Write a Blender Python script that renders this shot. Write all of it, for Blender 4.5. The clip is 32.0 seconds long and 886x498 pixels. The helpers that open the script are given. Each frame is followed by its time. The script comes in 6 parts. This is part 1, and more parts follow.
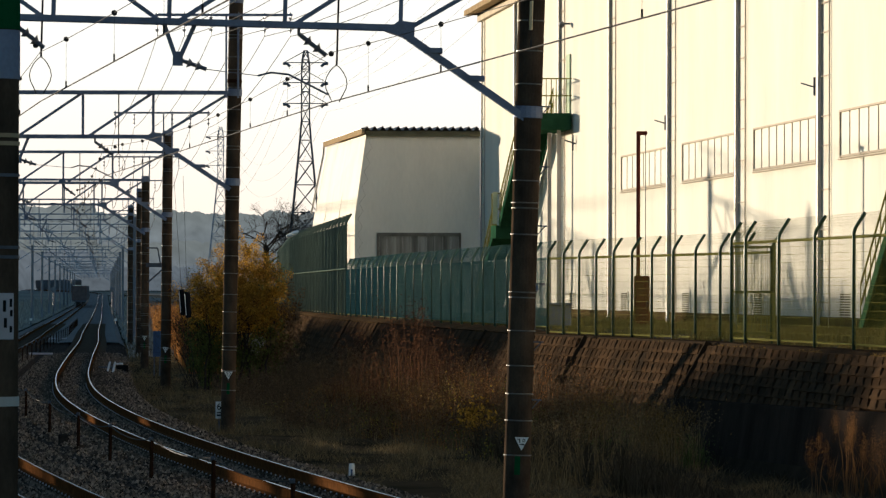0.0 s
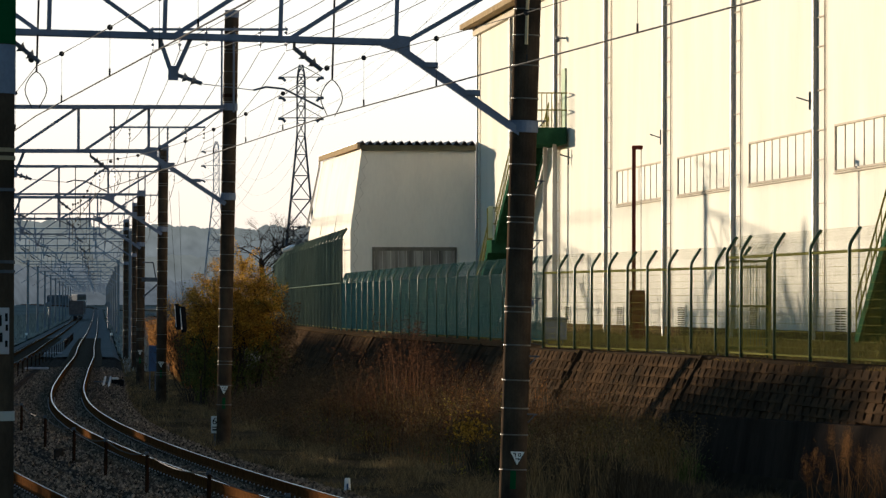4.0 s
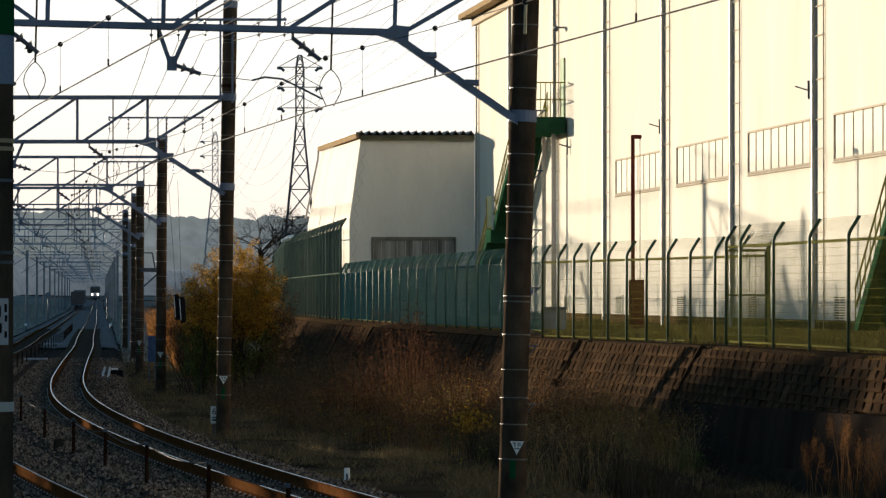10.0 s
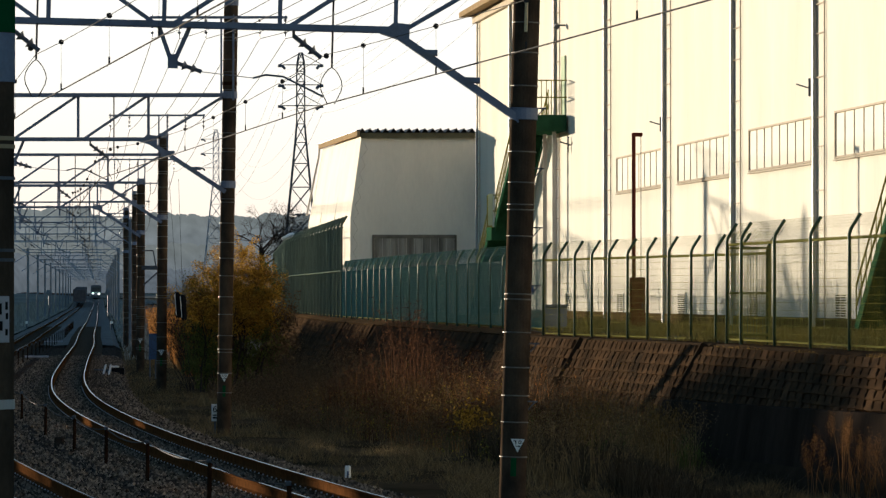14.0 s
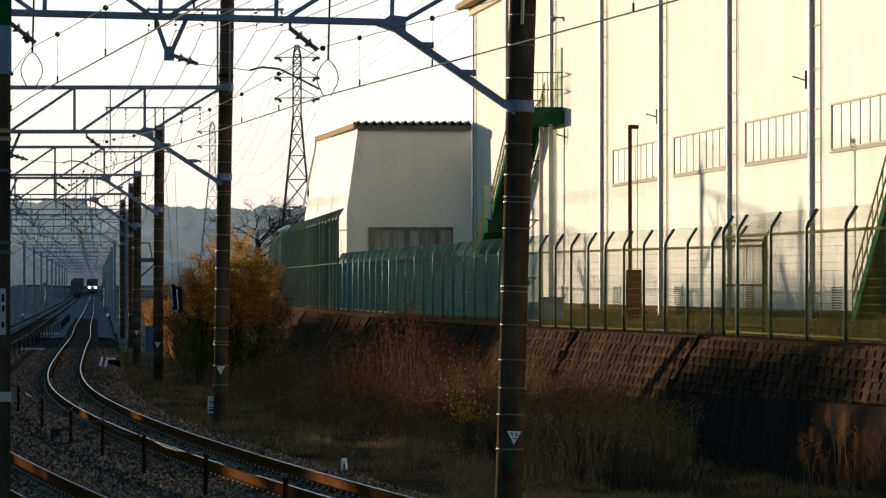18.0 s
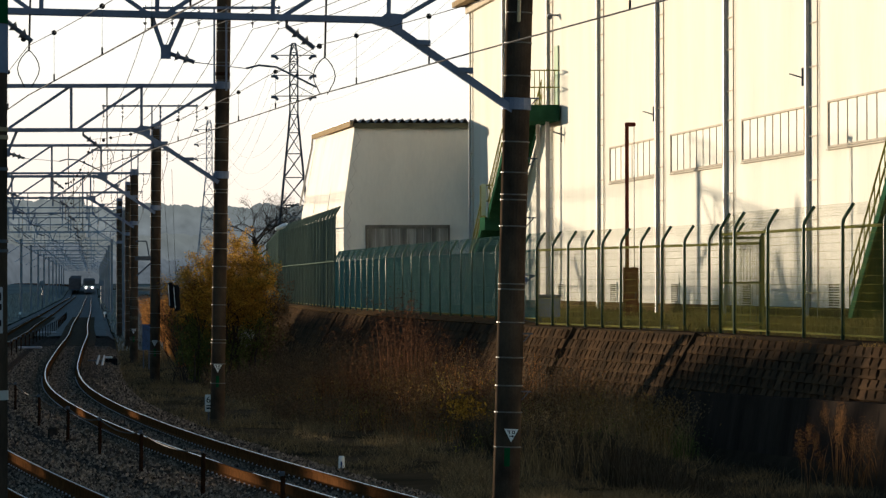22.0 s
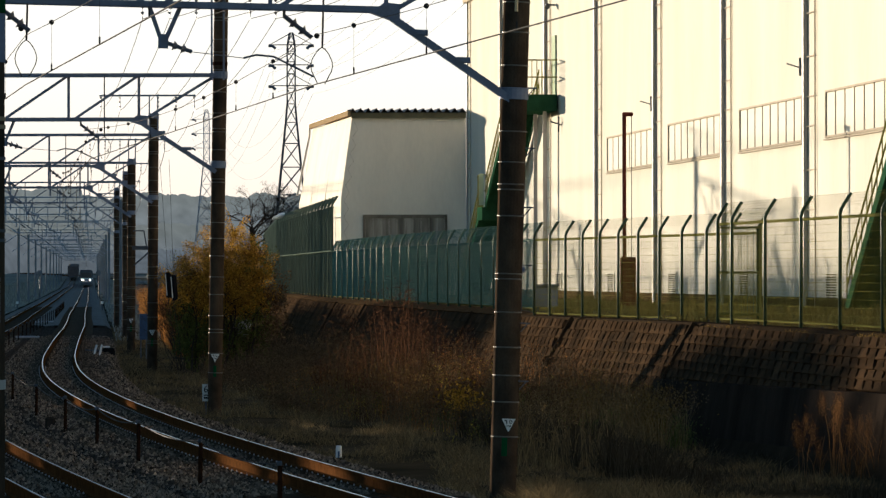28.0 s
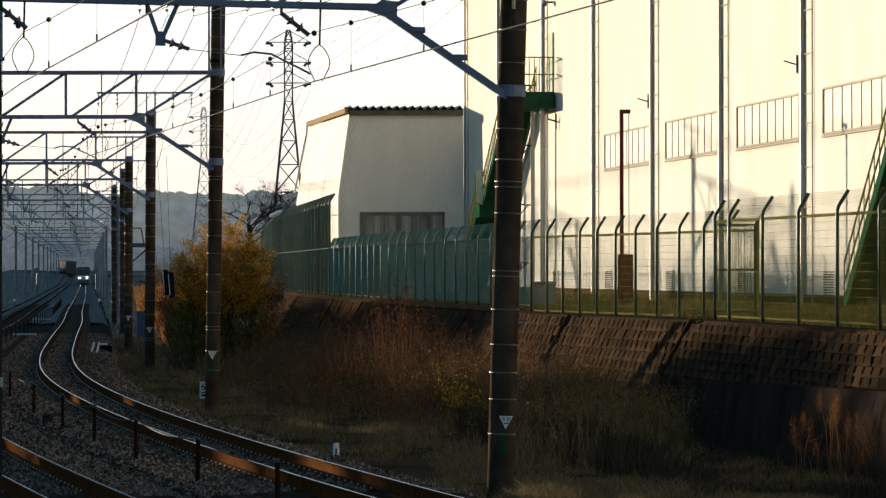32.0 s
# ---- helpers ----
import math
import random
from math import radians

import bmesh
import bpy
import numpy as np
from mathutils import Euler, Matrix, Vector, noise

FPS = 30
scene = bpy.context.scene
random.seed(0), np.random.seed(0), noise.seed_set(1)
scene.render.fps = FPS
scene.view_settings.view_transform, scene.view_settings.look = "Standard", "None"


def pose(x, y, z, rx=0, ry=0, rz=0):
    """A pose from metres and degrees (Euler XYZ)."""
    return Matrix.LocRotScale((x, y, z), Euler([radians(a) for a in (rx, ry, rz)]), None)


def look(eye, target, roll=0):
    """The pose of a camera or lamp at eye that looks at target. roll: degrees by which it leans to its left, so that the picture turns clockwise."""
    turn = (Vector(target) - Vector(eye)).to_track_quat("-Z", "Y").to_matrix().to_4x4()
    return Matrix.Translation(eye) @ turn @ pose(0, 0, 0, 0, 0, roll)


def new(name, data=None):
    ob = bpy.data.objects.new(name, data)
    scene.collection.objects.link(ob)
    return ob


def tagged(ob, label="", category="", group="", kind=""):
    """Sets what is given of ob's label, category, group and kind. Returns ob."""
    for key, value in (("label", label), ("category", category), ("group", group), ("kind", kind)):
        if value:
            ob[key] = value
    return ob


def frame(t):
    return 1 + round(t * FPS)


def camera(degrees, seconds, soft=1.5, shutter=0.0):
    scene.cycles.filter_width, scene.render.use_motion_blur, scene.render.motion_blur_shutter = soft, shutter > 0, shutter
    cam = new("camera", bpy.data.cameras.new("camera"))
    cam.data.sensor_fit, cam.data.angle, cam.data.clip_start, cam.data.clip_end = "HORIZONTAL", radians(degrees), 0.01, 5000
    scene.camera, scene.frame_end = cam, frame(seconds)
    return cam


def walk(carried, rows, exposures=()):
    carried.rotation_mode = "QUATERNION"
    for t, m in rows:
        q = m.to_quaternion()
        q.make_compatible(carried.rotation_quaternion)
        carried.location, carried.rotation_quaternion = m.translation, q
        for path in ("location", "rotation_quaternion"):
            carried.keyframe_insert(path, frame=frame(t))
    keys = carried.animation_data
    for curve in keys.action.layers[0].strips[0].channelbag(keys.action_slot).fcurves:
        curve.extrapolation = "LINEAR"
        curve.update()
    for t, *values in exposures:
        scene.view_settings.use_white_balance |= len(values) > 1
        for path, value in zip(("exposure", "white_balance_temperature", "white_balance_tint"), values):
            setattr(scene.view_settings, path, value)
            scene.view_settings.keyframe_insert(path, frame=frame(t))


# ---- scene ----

# ---- camera ----
EYE = (0.0, 0.0, 2.82)
cam = camera(10.539, 32.0, soft=1.35)


def aim(pan, tilt, roll):
    """A pose at the tripod: degrees to the left, degrees up, degrees of lean."""
    return pose(*EYE, 90 + tilt, 0, pan) @ pose(0, 0, 0, 0, 0, roll)


PATH = [
    (0, aim(0.0842, 0.5088, 0.128)),
    (0.5, aim(0.0990, 0.5088, 0.094)),
    (1, aim(0.1142, 0.5160, 0.032)),
    (1.5, aim(0.1157, 0.5242, 0.078)),
    (2, aim(0.1008, 0.5644, 0.129)),
    (2.5, aim(0.0667, 0.6283, 0.217)),
    (3, aim(0.0545, 0.6572, 0.196)),
    (3.5, aim(0.0442, 0.6810, 0.123)),
    (5.5, aim(0.0226, 0.6553, 0.091)),
    (6, aim(0.0194, 0.6377, 0.110)),
    (6.5, aim(0.0049, 0.6304, 0.205)),
    (7, aim(-0.0058, 0.6221, 0.144)),
    (7.5, aim(-0.0156, 0.6057, 0.103)),
    (8, aim(-0.0221, 0.5810, 0.039)),
    (8.5, aim(-0.0200, 0.5706, 0.031)),
    (9, aim(0.0000, 0.5696, -0.000)),
    (9.5, aim(0.0102, 0.5573, 0.020)),
    (10, aim(0.0209, 0.5583, -0.022)),
    (10.5, aim(0.0204, 0.5779, 0.020)),
    (11, aim(0.0029, 0.5820, 0.021)),
    (11.5, aim(0.0003, 0.5964, -0.026)),
    (12, aim(-0.0000, 0.6005, 0.001)),
    (12.5, aim(0.0036, 0.5914, -0.047)),
    (13, aim(0.0104, 0.5717, -0.006)),
    (13.5, aim(0.0208, 0.5542, -0.017)),
    (14, aim(0.0311, 0.5314, -0.015)),
    (14.5, aim(0.0414, 0.4974, 0.002)),
    (16.5, aim(0.0128, 0.5035, 0.064)),
    (17, aim(0.0003, 0.4882, -0.024)),
    (17.5, aim(0.0005, 0.4663, -0.048)),
    (18, aim(-0.0122, 0.4396, -0.019)),
    (18.5, aim(-0.0186, 0.4242, -0.091)),
    (19, aim(-0.0169, 0.4355, -0.066)),
    (19.5, aim(-0.0309, 0.4375, -0.007)),
    (20, aim(-0.0501, 0.4448, -0.045)),
    (20.5, aim(-0.0618, 0.4438, -0.011)),
    (21, aim(-0.0619, 0.4375, -0.007)),
    (21.5, aim(-0.0517, 0.4293, -0.080)),
    (22, aim(-0.0484, 0.4139, -0.103)),
    (22.5, aim(-0.0401, 0.4005, -0.197)),
    (23, aim(-0.0282, 0.3809, -0.155)),
    (23.5, aim(-0.0174, 0.3726, -0.105)),
    (24, aim(-0.0218, 0.3890, 0.013)),
    (24.5, aim(-0.0410, 0.4055, -0.031)),
    (25, aim(-0.0590, 0.4149, -0.081)),
    (25.5, aim(-0.0612, 0.4139, -0.068)),
    (27.5, aim(-0.0884, 0.3044, -0.038)),
    (28, aim(-0.0796, 0.2910, -0.080)),
    (28.5, aim(-0.0813, 0.2930, -0.019)),
    (29, aim(-0.0923, 0.3023, 0.029)),
    (29.5, aim(-0.1034, 0.3106, 0.014)),
    (30, aim(-0.1126, 0.3137, 0.007)),
    (30.5, aim(-0.1163, 0.3106, -0.024)),
    (31, aim(-0.1206, 0.3002, -0.104)),
    (31.5, aim(-0.1223, 0.2817, -0.046)),
    (32, aim(-0.1115, 0.2590, -0.090)),
]

walk(cam, PATH)

# ---- light: a low winter sun ahead and to the left of the camera, clear hazy sky ----
SUN_LEFT, SUN_UP = 36.0, 3.8
world = bpy.data.worlds.new("sky")
scene.world = world
world.use_nodes = True
wn = world.node_tree.nodes
sky = wn.new("ShaderNodeTexSky")
sky.sky_type = "NISHITA"
sky.sun_disc = False
sky.sun_elevation = radians(SUN_UP)
sky.sun_rotation = radians(-SUN_LEFT)
sky.dust_density = 0.2
sky.ozone_density = 3.5
sky.air_density = 1.3
wn["Background"].inputs["Strength"].default_value = 0.15
world.node_tree.links.new(sky.outputs[0], wn["Background"].inputs["Color"])
sun_data = bpy.data.lights.new("sun", "SUN")
sun_data.energy, sun_data.angle, sun_data.color = 5.0, radians(0.6), (1.0, 0.855, 0.665)
sun = new("sun", sun_data)
sun.matrix_world = look((-60 * math.sin(radians(SUN_LEFT)), 60 * math.cos(radians(SUN_LEFT)), 60 * math.tan(radians(SUN_UP))), (0, 0, 0))
scene.view_settings.exposure = 1.10


# ---- materials ----
def mat(name, base, rough=0.8, metal=0.0, vary=0.25, scale=3.0, bump=0.0, tint=None, spec=0.0, island=0.0, obj=0.0, stretch=(1, 1, 1), fine=14.0, thin=0.0, sheen_tint=None):
    """A surface: base colour with broad and fine variation, grain relief, and a second colour for stains."""
    m = bpy.data.materials.new(name)
    m.use_nodes = True
    n, l = m.node_tree.nodes, m.node_tree.links
    b = n["Principled BSDF"]
    b.inputs["Roughness"].default_value, b.inputs["Metallic"].default_value = rough, metal
    b.inputs["Specular IOR Level"].default_value = spec
    if sheen_tint:
        b.inputs["Specular Tint"].default_value = (*sheen_tint, 1)
    tc, mp = n.new("ShaderNodeTexCoord"), n.new("ShaderNodeMapping")
    mp.inputs["Scale"].default_value = stretch
    l.new(tc.outputs["Object"], mp.inputs["Vector"])
    broad, grain = n.new("ShaderNodeTexNoise"), n.new("ShaderNodeTexNoise")
    broad.inputs["Scale"].default_value, broad.inputs["Detail"].default_value = scale, 6
    grain.inputs["Scale"].default_value, grain.inputs["Detail"].default_value = scale * fine, 4
    for q in (broad, grain):
        l.new(mp.outputs[0], q.inputs["Vector"])
    ramp = n.new("ShaderNodeValToRGB")
    ramp.color_ramp.elements[0].position, ramp.color_ramp.elements[1].position = 0.3, 0.72
    dark = tint or [c * (1 - vary) for c in base]
    ramp.color_ramp.elements[0].color = (*dark, 1)
    ramp.color_ramp.elements[1].color = (*[min(1, c * (1 + vary * 0.35)) for c in base], 1)
    l.new(broad.outputs["Fac"], ramp.inputs[0])
    hsv = n.new("ShaderNodeHueSaturation")
    l.new(ramp.outputs[0], hsv.inputs["Color"])
    rng = n.new("ShaderNodeMapRange")
    rng.inputs["To Min"].default_value, rng.inputs["To Max"].default_value = 1 - vary * 0.6, 1 + vary * 0.6
    l.new(grain.outputs["Fac"], rng.inputs["Value"])
    last = rng.outputs[0]
    for amount, kind, socket in ((island, "ShaderNodeNewGeometry", "Random Per Island"), (obj, "ShaderNodeObjectInfo", "Random")):
        if amount:
            src, r2, mul = n.new(kind), n.new("ShaderNodeMapRange"), n.new("ShaderNodeMath")
            r2.inputs["To Min"].default_value, r2.inputs["To Max"].default_value = 1 - amount, 1 + amount
            mul.operation = "MULTIPLY"
            l.new(src.outputs[socket], r2.inputs["Value"])
            l.new(r2.outputs[0], mul.inputs[0])
            l.new(last, mul.inputs[1])
            last = mul.outputs[0]
    l.new(last, hsv.inputs["Value"])
    l.new(hsv.outputs[0], b.inputs["Base Color"])
    if thin:
        # light passes through thin leaves, and through fence wires to make them glow
        tr, mix = n.new("ShaderNodeBsdfTranslucent"), n.new("ShaderNodeMixShader")
        mix.inputs[0].default_value = thin
        l.new(hsv.outputs[0], tr.inputs["Color"])
        l.new(b.outputs[0], mix.inputs[1])
        l.new(tr.outputs[0], mix.inputs[2])
        l.new(mix.outputs[0], n["Material Output"].inputs["Surface"])
    if bump:
        bp = n.new("ShaderNodeBump")
        bp.inputs["Strength"].default_value, bp.inputs["Distance"].default_value = bump, 0.02
        l.new(grain.outputs["Fac"], bp.inputs["Height"])
        l.new(bp.outputs[0], b.inputs["Normal"])
    return m


def glow(name, colour, strength):
    m = bpy.data.materials.new(name)
    m.use_nodes = True
    b = m.node_tree.nodes["Principled BSDF"]
    b.inputs["Base Color"].default_value = (*colour, 1)
    b.inputs["Emission Color"].default_value = (*colour, 1)
    b.inputs["Emission Strength"].default_value = strength
    return m


M = {
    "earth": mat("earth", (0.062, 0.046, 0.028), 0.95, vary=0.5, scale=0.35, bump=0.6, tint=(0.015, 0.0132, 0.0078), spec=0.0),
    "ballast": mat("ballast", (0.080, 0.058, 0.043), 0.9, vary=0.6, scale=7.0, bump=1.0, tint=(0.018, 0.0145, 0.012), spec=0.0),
    # far bed: ballast colour lightened in place of haze
    "farballast": mat("haze_ballast", (0.20, 0.18, 0.155), 0.95, vary=0.4, scale=0.8, bump=0.5, tint=(0.12, 0.11, 0.10), spec=0.0),
    # windscreen lightened and blued to lose contrast as in haze
    "darkglass": mat("hazed_glass", (0.035, 0.04, 0.048), 0.3, vary=0.2, scale=3, spec=0.4),
    "plume": mat("reed_plumes", (0.145, 0.074, 0.030), 0.9, vary=0.3, scale=1.5, island=0.5, spec=0.0, thin=0.4),
    "stone": mat("stone", (0.175, 0.130, 0.096), 0.85, vary=0.4, scale=6, island=0.85, spec=0.0),
    "rail": mat("rail_side", (0.092, 0.039, 0.0145), 0.9, 0.0, vary=0.4, scale=5, bump=0.3, spec=0.0),
    "railtop": mat("rail_top", (0.46, 0.43, 0.40), 0.34, 1.0, vary=0.15, scale=4),
    # dimmer copy of rail_top: weaker sky reflection set in colour and roughness
    "dulltop": mat("rail_top_dull", (0.20, 0.18, 0.165), 0.5, 1.0, vary=0.25, scale=2),
    "sleeper": mat("sleeper", (0.090, 0.067, 0.047), 0.9, vary=0.35, scale=4, obj=0.25, bump=0.3, spec=0.0),
    # pole concrete for far poles, paled and blued as haze would
    "farpole": mat("haze_concrete", (0.20, 0.215, 0.235), 0.6, vary=0.3, scale=1.6, stretch=(2, 2, 0.35), spec=0.0),
    "rustweed": mat("rust_weeds", (0.24, 0.11, 0.036), 0.85, vary=0.3, scale=1.5, island=0.5, spec=0.0, thin=0.4),
    "pole": mat("pole_concrete", (0.082, 0.056, 0.037), 0.7, vary=0.5, scale=2.2, bump=0.06, tint=(0.030, 0.0225, 0.017), stretch=(1.6, 1.6, 0.8), spec=0.0),
    "band": mat("steel_band", (0.18, 0.17, 0.155), 0.5, 0.6, vary=0.25, scale=9),
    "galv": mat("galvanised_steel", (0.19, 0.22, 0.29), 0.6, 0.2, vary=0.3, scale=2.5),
    # far portals and pylon: galvanised steel with haze put into its colour
    "hazegalv": mat("haze_galvanised_steel", (0.31, 0.35, 0.42), 0.6, 0.2, vary=0.25, scale=2.5),
    "field": mat("haze_field", (0.24, 0.215, 0.165), 0.95, vary=0.4, scale=0.06, bump=0.3, tint=(0.13, 0.125, 0.11), spec=0.0),
    # far scrub, its colour lifted towards the haze
    "reed": mat("haze_scrub", (0.30, 0.285, 0.25), 0.9, vary=0.3, scale=0.3, island=0.4, spec=0.0),
    "steel": mat("dark_steel", (0.11, 0.12, 0.14), 0.6, 0.5, vary=0.3, scale=3),
    "wire": mat("wire", (0.045, 0.042, 0.04), 0.6, 0.2, vary=0.2, scale=1),
    "insul": mat("insulator", (0.12, 0.13, 0.16), 0.28, vary=0.2, scale=8, spec=0.5),
    "wall": mat("cream_cladding", (0.70, 0.66, 0.56), 0.62, vary=0.10, scale=0.5, bump=0.05, stretch=(1, 1, 0.3)),
    "shed": mat("shed_render", (0.88, 0.81, 0.70), 0.8, vary=0.12, scale=0.7, bump=0.08, stretch=(1, 1, 0.3)),
    "stain": mat("stained_panel", (0.46, 0.42, 0.36), 0.8, vary=0.6, scale=3.2, stretch=(1, 1, 0.08), tint=(0.12, 0.105, 0.085), obj=0.15),
    "grime": mat("grimy_concrete", (0.24, 0.21, 0.165), 0.9, vary=0.5, scale=3.0, stretch=(1, 1, 0.4)),
    "roof": mat("roof_sheet", (0.10, 0.10, 0.105), 0.5, 0.4, vary=0.25, scale=3),
    "fascia": mat("fascia", (0.34, 0.25, 0.15), 0.7, vary=0.25, scale=2),
    "soffit": mat("soffit", (0.55, 0.48, 0.38), 0.8, vary=0.15, scale=2),
    "eave": mat("eave", (0.17, 0.155, 0.10), 0.8, vary=0.3, scale=2),
    # bright colour that stands for light in the pole's slot
    "cable": mat("lit_slot_strip", (0.70, 0.56, 0.34), 0.6, vary=0.2, scale=4),
    "pipe": mat("downpipe", (0.44, 0.42, 0.39), 0.55, 0.2, vary=0.2, scale=2, stretch=(1, 1, 0.2)),
    "glass": mat("frosted_panes", (0.78, 0.74, 0.64), 0.35, vary=0.06, scale=2),
    "frame": mat("window_frame", (0.50, 0.43, 0.34), 0.6, vary=0.15, scale=4),
    "green": mat("green_steel", (0.021, 0.068, 0.036), 0.5, vary=0.3, scale=2.5),
    # yellowed and made translucent so that backlit wires look sunlit
    "fence": mat("sunlit_fence_paint", (0.290, 0.275, 0.092), 0.6, vary=0.25, scale=3, spec=0.0, thin=0.45),
    # near posts: green darkened for their shaded side
    "post": mat("shade_green_posts", (0.045, 0.080, 0.053), 0.5, vary=0.25, scale=3, spec=0.05, sheen_tint=(0.85, 0.95, 0.55)),
    "mesh": mat("fence_wire", (0.072, 0.168, 0.152), 0.5, vary=0.2, scale=3, spec=0.06, sheen_tint=(0.85, 0.95, 0.55)),
    # far fences: posts and wire in greens lightened as if sunlit
    "litpost": mat("lit_sage_posts", (0.095, 0.142, 0.095), 0.5, vary=0.25, scale=3, spec=0.02, sheen_tint=(0.85, 0.95, 0.55)),
    "litmesh": mat("lit_sage_wire", (0.104, 0.136, 0.110), 0.7, vary=0.25, scale=1.0, spec=0.0),
    "block": mat("wall_blocks", (0.066, 0.0385, 0.0205), 0.95, vary=0.5, scale=1.2, bump=0.9, tint=(0.026, 0.019, 0.013), obj=0.22, island=0.22, spec=0.0),
    "backing": mat("wall_backing", (0.034, 0.024, 0.016), 0.95, vary=0.3, scale=2, spec=0.0),
    "coping": mat("coping", (0.082, 0.052, 0.028), 0.9, vary=0.35, scale=2, bump=0.3, spec=0.0),
    "asphalt": mat("yard_asphalt", (0.11, 0.098, 0.078), 0.9, vary=0.3, scale=1.5, bump=0.3, spec=0.0),
    "turf": mat("turf", (0.25, 0.20, 0.075), 0.95, vary=0.5, scale=2, bump=0.5, spec=0.0),
    "rust": mat("brown_paint", (0.13, 0.035, 0.025), 0.55, vary=0.3, scale=4),
    "stake": mat("rusty_stake", (0.034, 0.0155, 0.0085), 0.8, vary=0.4, scale=8, bump=0.3, spec=0.0),
    "plate": mat("dull_white_plate", (0.42, 0.38, 0.38), 0.7, vary=0.2, scale=6, spec=0.0),
    "white": mat("white_paint", (0.78, 0.76, 0.72), 0.55, vary=0.12, scale=6),
    "black": mat("black_plastic", (0.012, 0.012, 0.0132), 0.6, vary=0.2, scale=6, spec=0.0),
    "greensign": mat("green_plate", (0.006, 0.075, 0.026), 0.5, vary=0.2, scale=6),
    "darkweed": mat("dark_weeds", (0.110, 0.072, 0.040), 0.9, vary=0.3, scale=1.0, island=0.5, spec=0.0),
    "bluesign": mat("blue_plate", (0.06, 0.10, 0.19), 0.5, vary=0.2, scale=6),
    "orange": mat("orange_leaves", (0.34, 0.195, 0.028), 0.8, vary=0.3, scale=1.2, island=0.6, tint=(0.19, 0.095, 0.018), spec=0.0, thin=0.4),
    "leaf": mat("green_leaves", (0.092, 0.106, 0.030), 0.75, vary=0.3, scale=1.2, island=0.5, spec=0.0, thin=0.4),
    "redtwig": mat("reddish_weeds", (0.062, 0.030, 0.017), 0.85, vary=0.3, scale=1.5, island=0.5, spec=0.0, thin=0.4),
    "straw": mat("dry_grass", (0.175, 0.127, 0.066), 0.85, vary=0.3, scale=0.7, island=0.5, spec=0.0, thin=0.4),
    "olive": mat("olive_weeds", (0.135, 0.088, 0.030), 0.85, vary=0.3, scale=0.7, island=0.5, spec=0.0, thin=0.4),
    "bark": mat("bark", (0.042, 0.033, 0.027), 0.9, vary=0.4, scale=6, bump=0.5, spec=0.0),
    # wagon and train colours greyed towards the haze
    "wagon": mat("wagon_red", (0.12, 0.095, 0.095), 0.6, vary=0.3, scale=1.5),
    "greybox": mat("wagon_grey", (0.115, 0.12, 0.13), 0.6, vary=0.25, scale=1.5),
    "footing": mat("dark_footing", (0.036, 0.027, 0.021), 0.95, vary=0.5, scale=0.9, bump=0.4, stretch=(1, 1, 0.3), spec=0.0),
    "yellow": mat("yellow_leaves", (0.30, 0.24, 0.03), 0.8, vary=0.3, scale=1.5, island=0.5, spec=0.0, thin=0.4),
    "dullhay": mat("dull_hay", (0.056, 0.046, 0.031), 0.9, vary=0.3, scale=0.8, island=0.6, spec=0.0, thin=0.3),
    "hay": mat("grey_hay", (0.125, 0.097, 0.062), 0.9, vary=0.3, scale=0.8, island=0.5, spec=0.0, thin=0.4),
    "palegreen": mat("pale_green_paint", (0.50, 0.58, 0.42), 0.6, vary=0.15, scale=2),
    # grey lightened to suggest haze over the trees
    "wood": mat("woods", (0.23, 0.225, 0.215), 0.9, vary=0.5, scale=0.4, island=0.4, spec=0.0),
}


# ---- helpers for building ----
def finish(name, bm, material, smooth=False):
    me = bpy.data.meshes.new(name)
    bm.to_mesh(me)
    bm.free()
    me.materials.append(material)
    if smooth:
        for p in me.polygons:
            p.use_smooth = True
    return me


def thing(name, label, category, group="", kind="", at=(0, 0, 0)):
    ob = new(name)
    ob.location = at
    ob.empty_display_size = 0.2
    return tagged(ob, label, category, group, kind)


def part(name, bm, material, parent=None, label="", smooth=False):
    ob = new(name, finish(name, bm, material, smooth))
    ob.parent = parent
    return tagged(ob, label) if label else ob


def solid(name, bm, material, label, category, group="", kind="", smooth=False):
    return tagged(new(name, finish(name, bm, material, smooth)), label, category, group, kind)


def box(bm, x0, x1, y0, y1, z0, z1, bevel=0.0):
    v = [bm.verts.new(p) for p in ((x0, y0, z0), (x1, y0, z0), (x1, y1, z0), (x0, y1, z0), (x0, y0, z1), (x1, y0, z1), (x1, y1, z1), (x0, y1, z1))]
    f = [bm.faces.new([v[i] for i in q]) for q in ((3, 2, 1, 0), (4, 5, 6, 7), (0, 1, 5, 4), (1, 2, 6, 5), (2, 3, 7, 6), (3, 0, 4, 7))]
    if bevel:
        bmesh.ops.bevel(bm, geom=list({e for q in f for e in q.edges}), offset=bevel, segments=1, affect="EDGES")
    return bm


def slab(x0, x1, y0, y1, z0, z1, bevel=0.0):
    return box(bmesh.new(), x0, x1, y0, y1, z0, z1, bevel)


def ring(bm, centre, axis, r, sides, u):
    a = axis.normalized()
    w = u.cross(a)
    return [bm.verts.new(centre + r * (math.cos(2 * math.pi * i / sides) * u + math.sin(2 * math.pi * i / sides) * w)) for i in range(sides)]


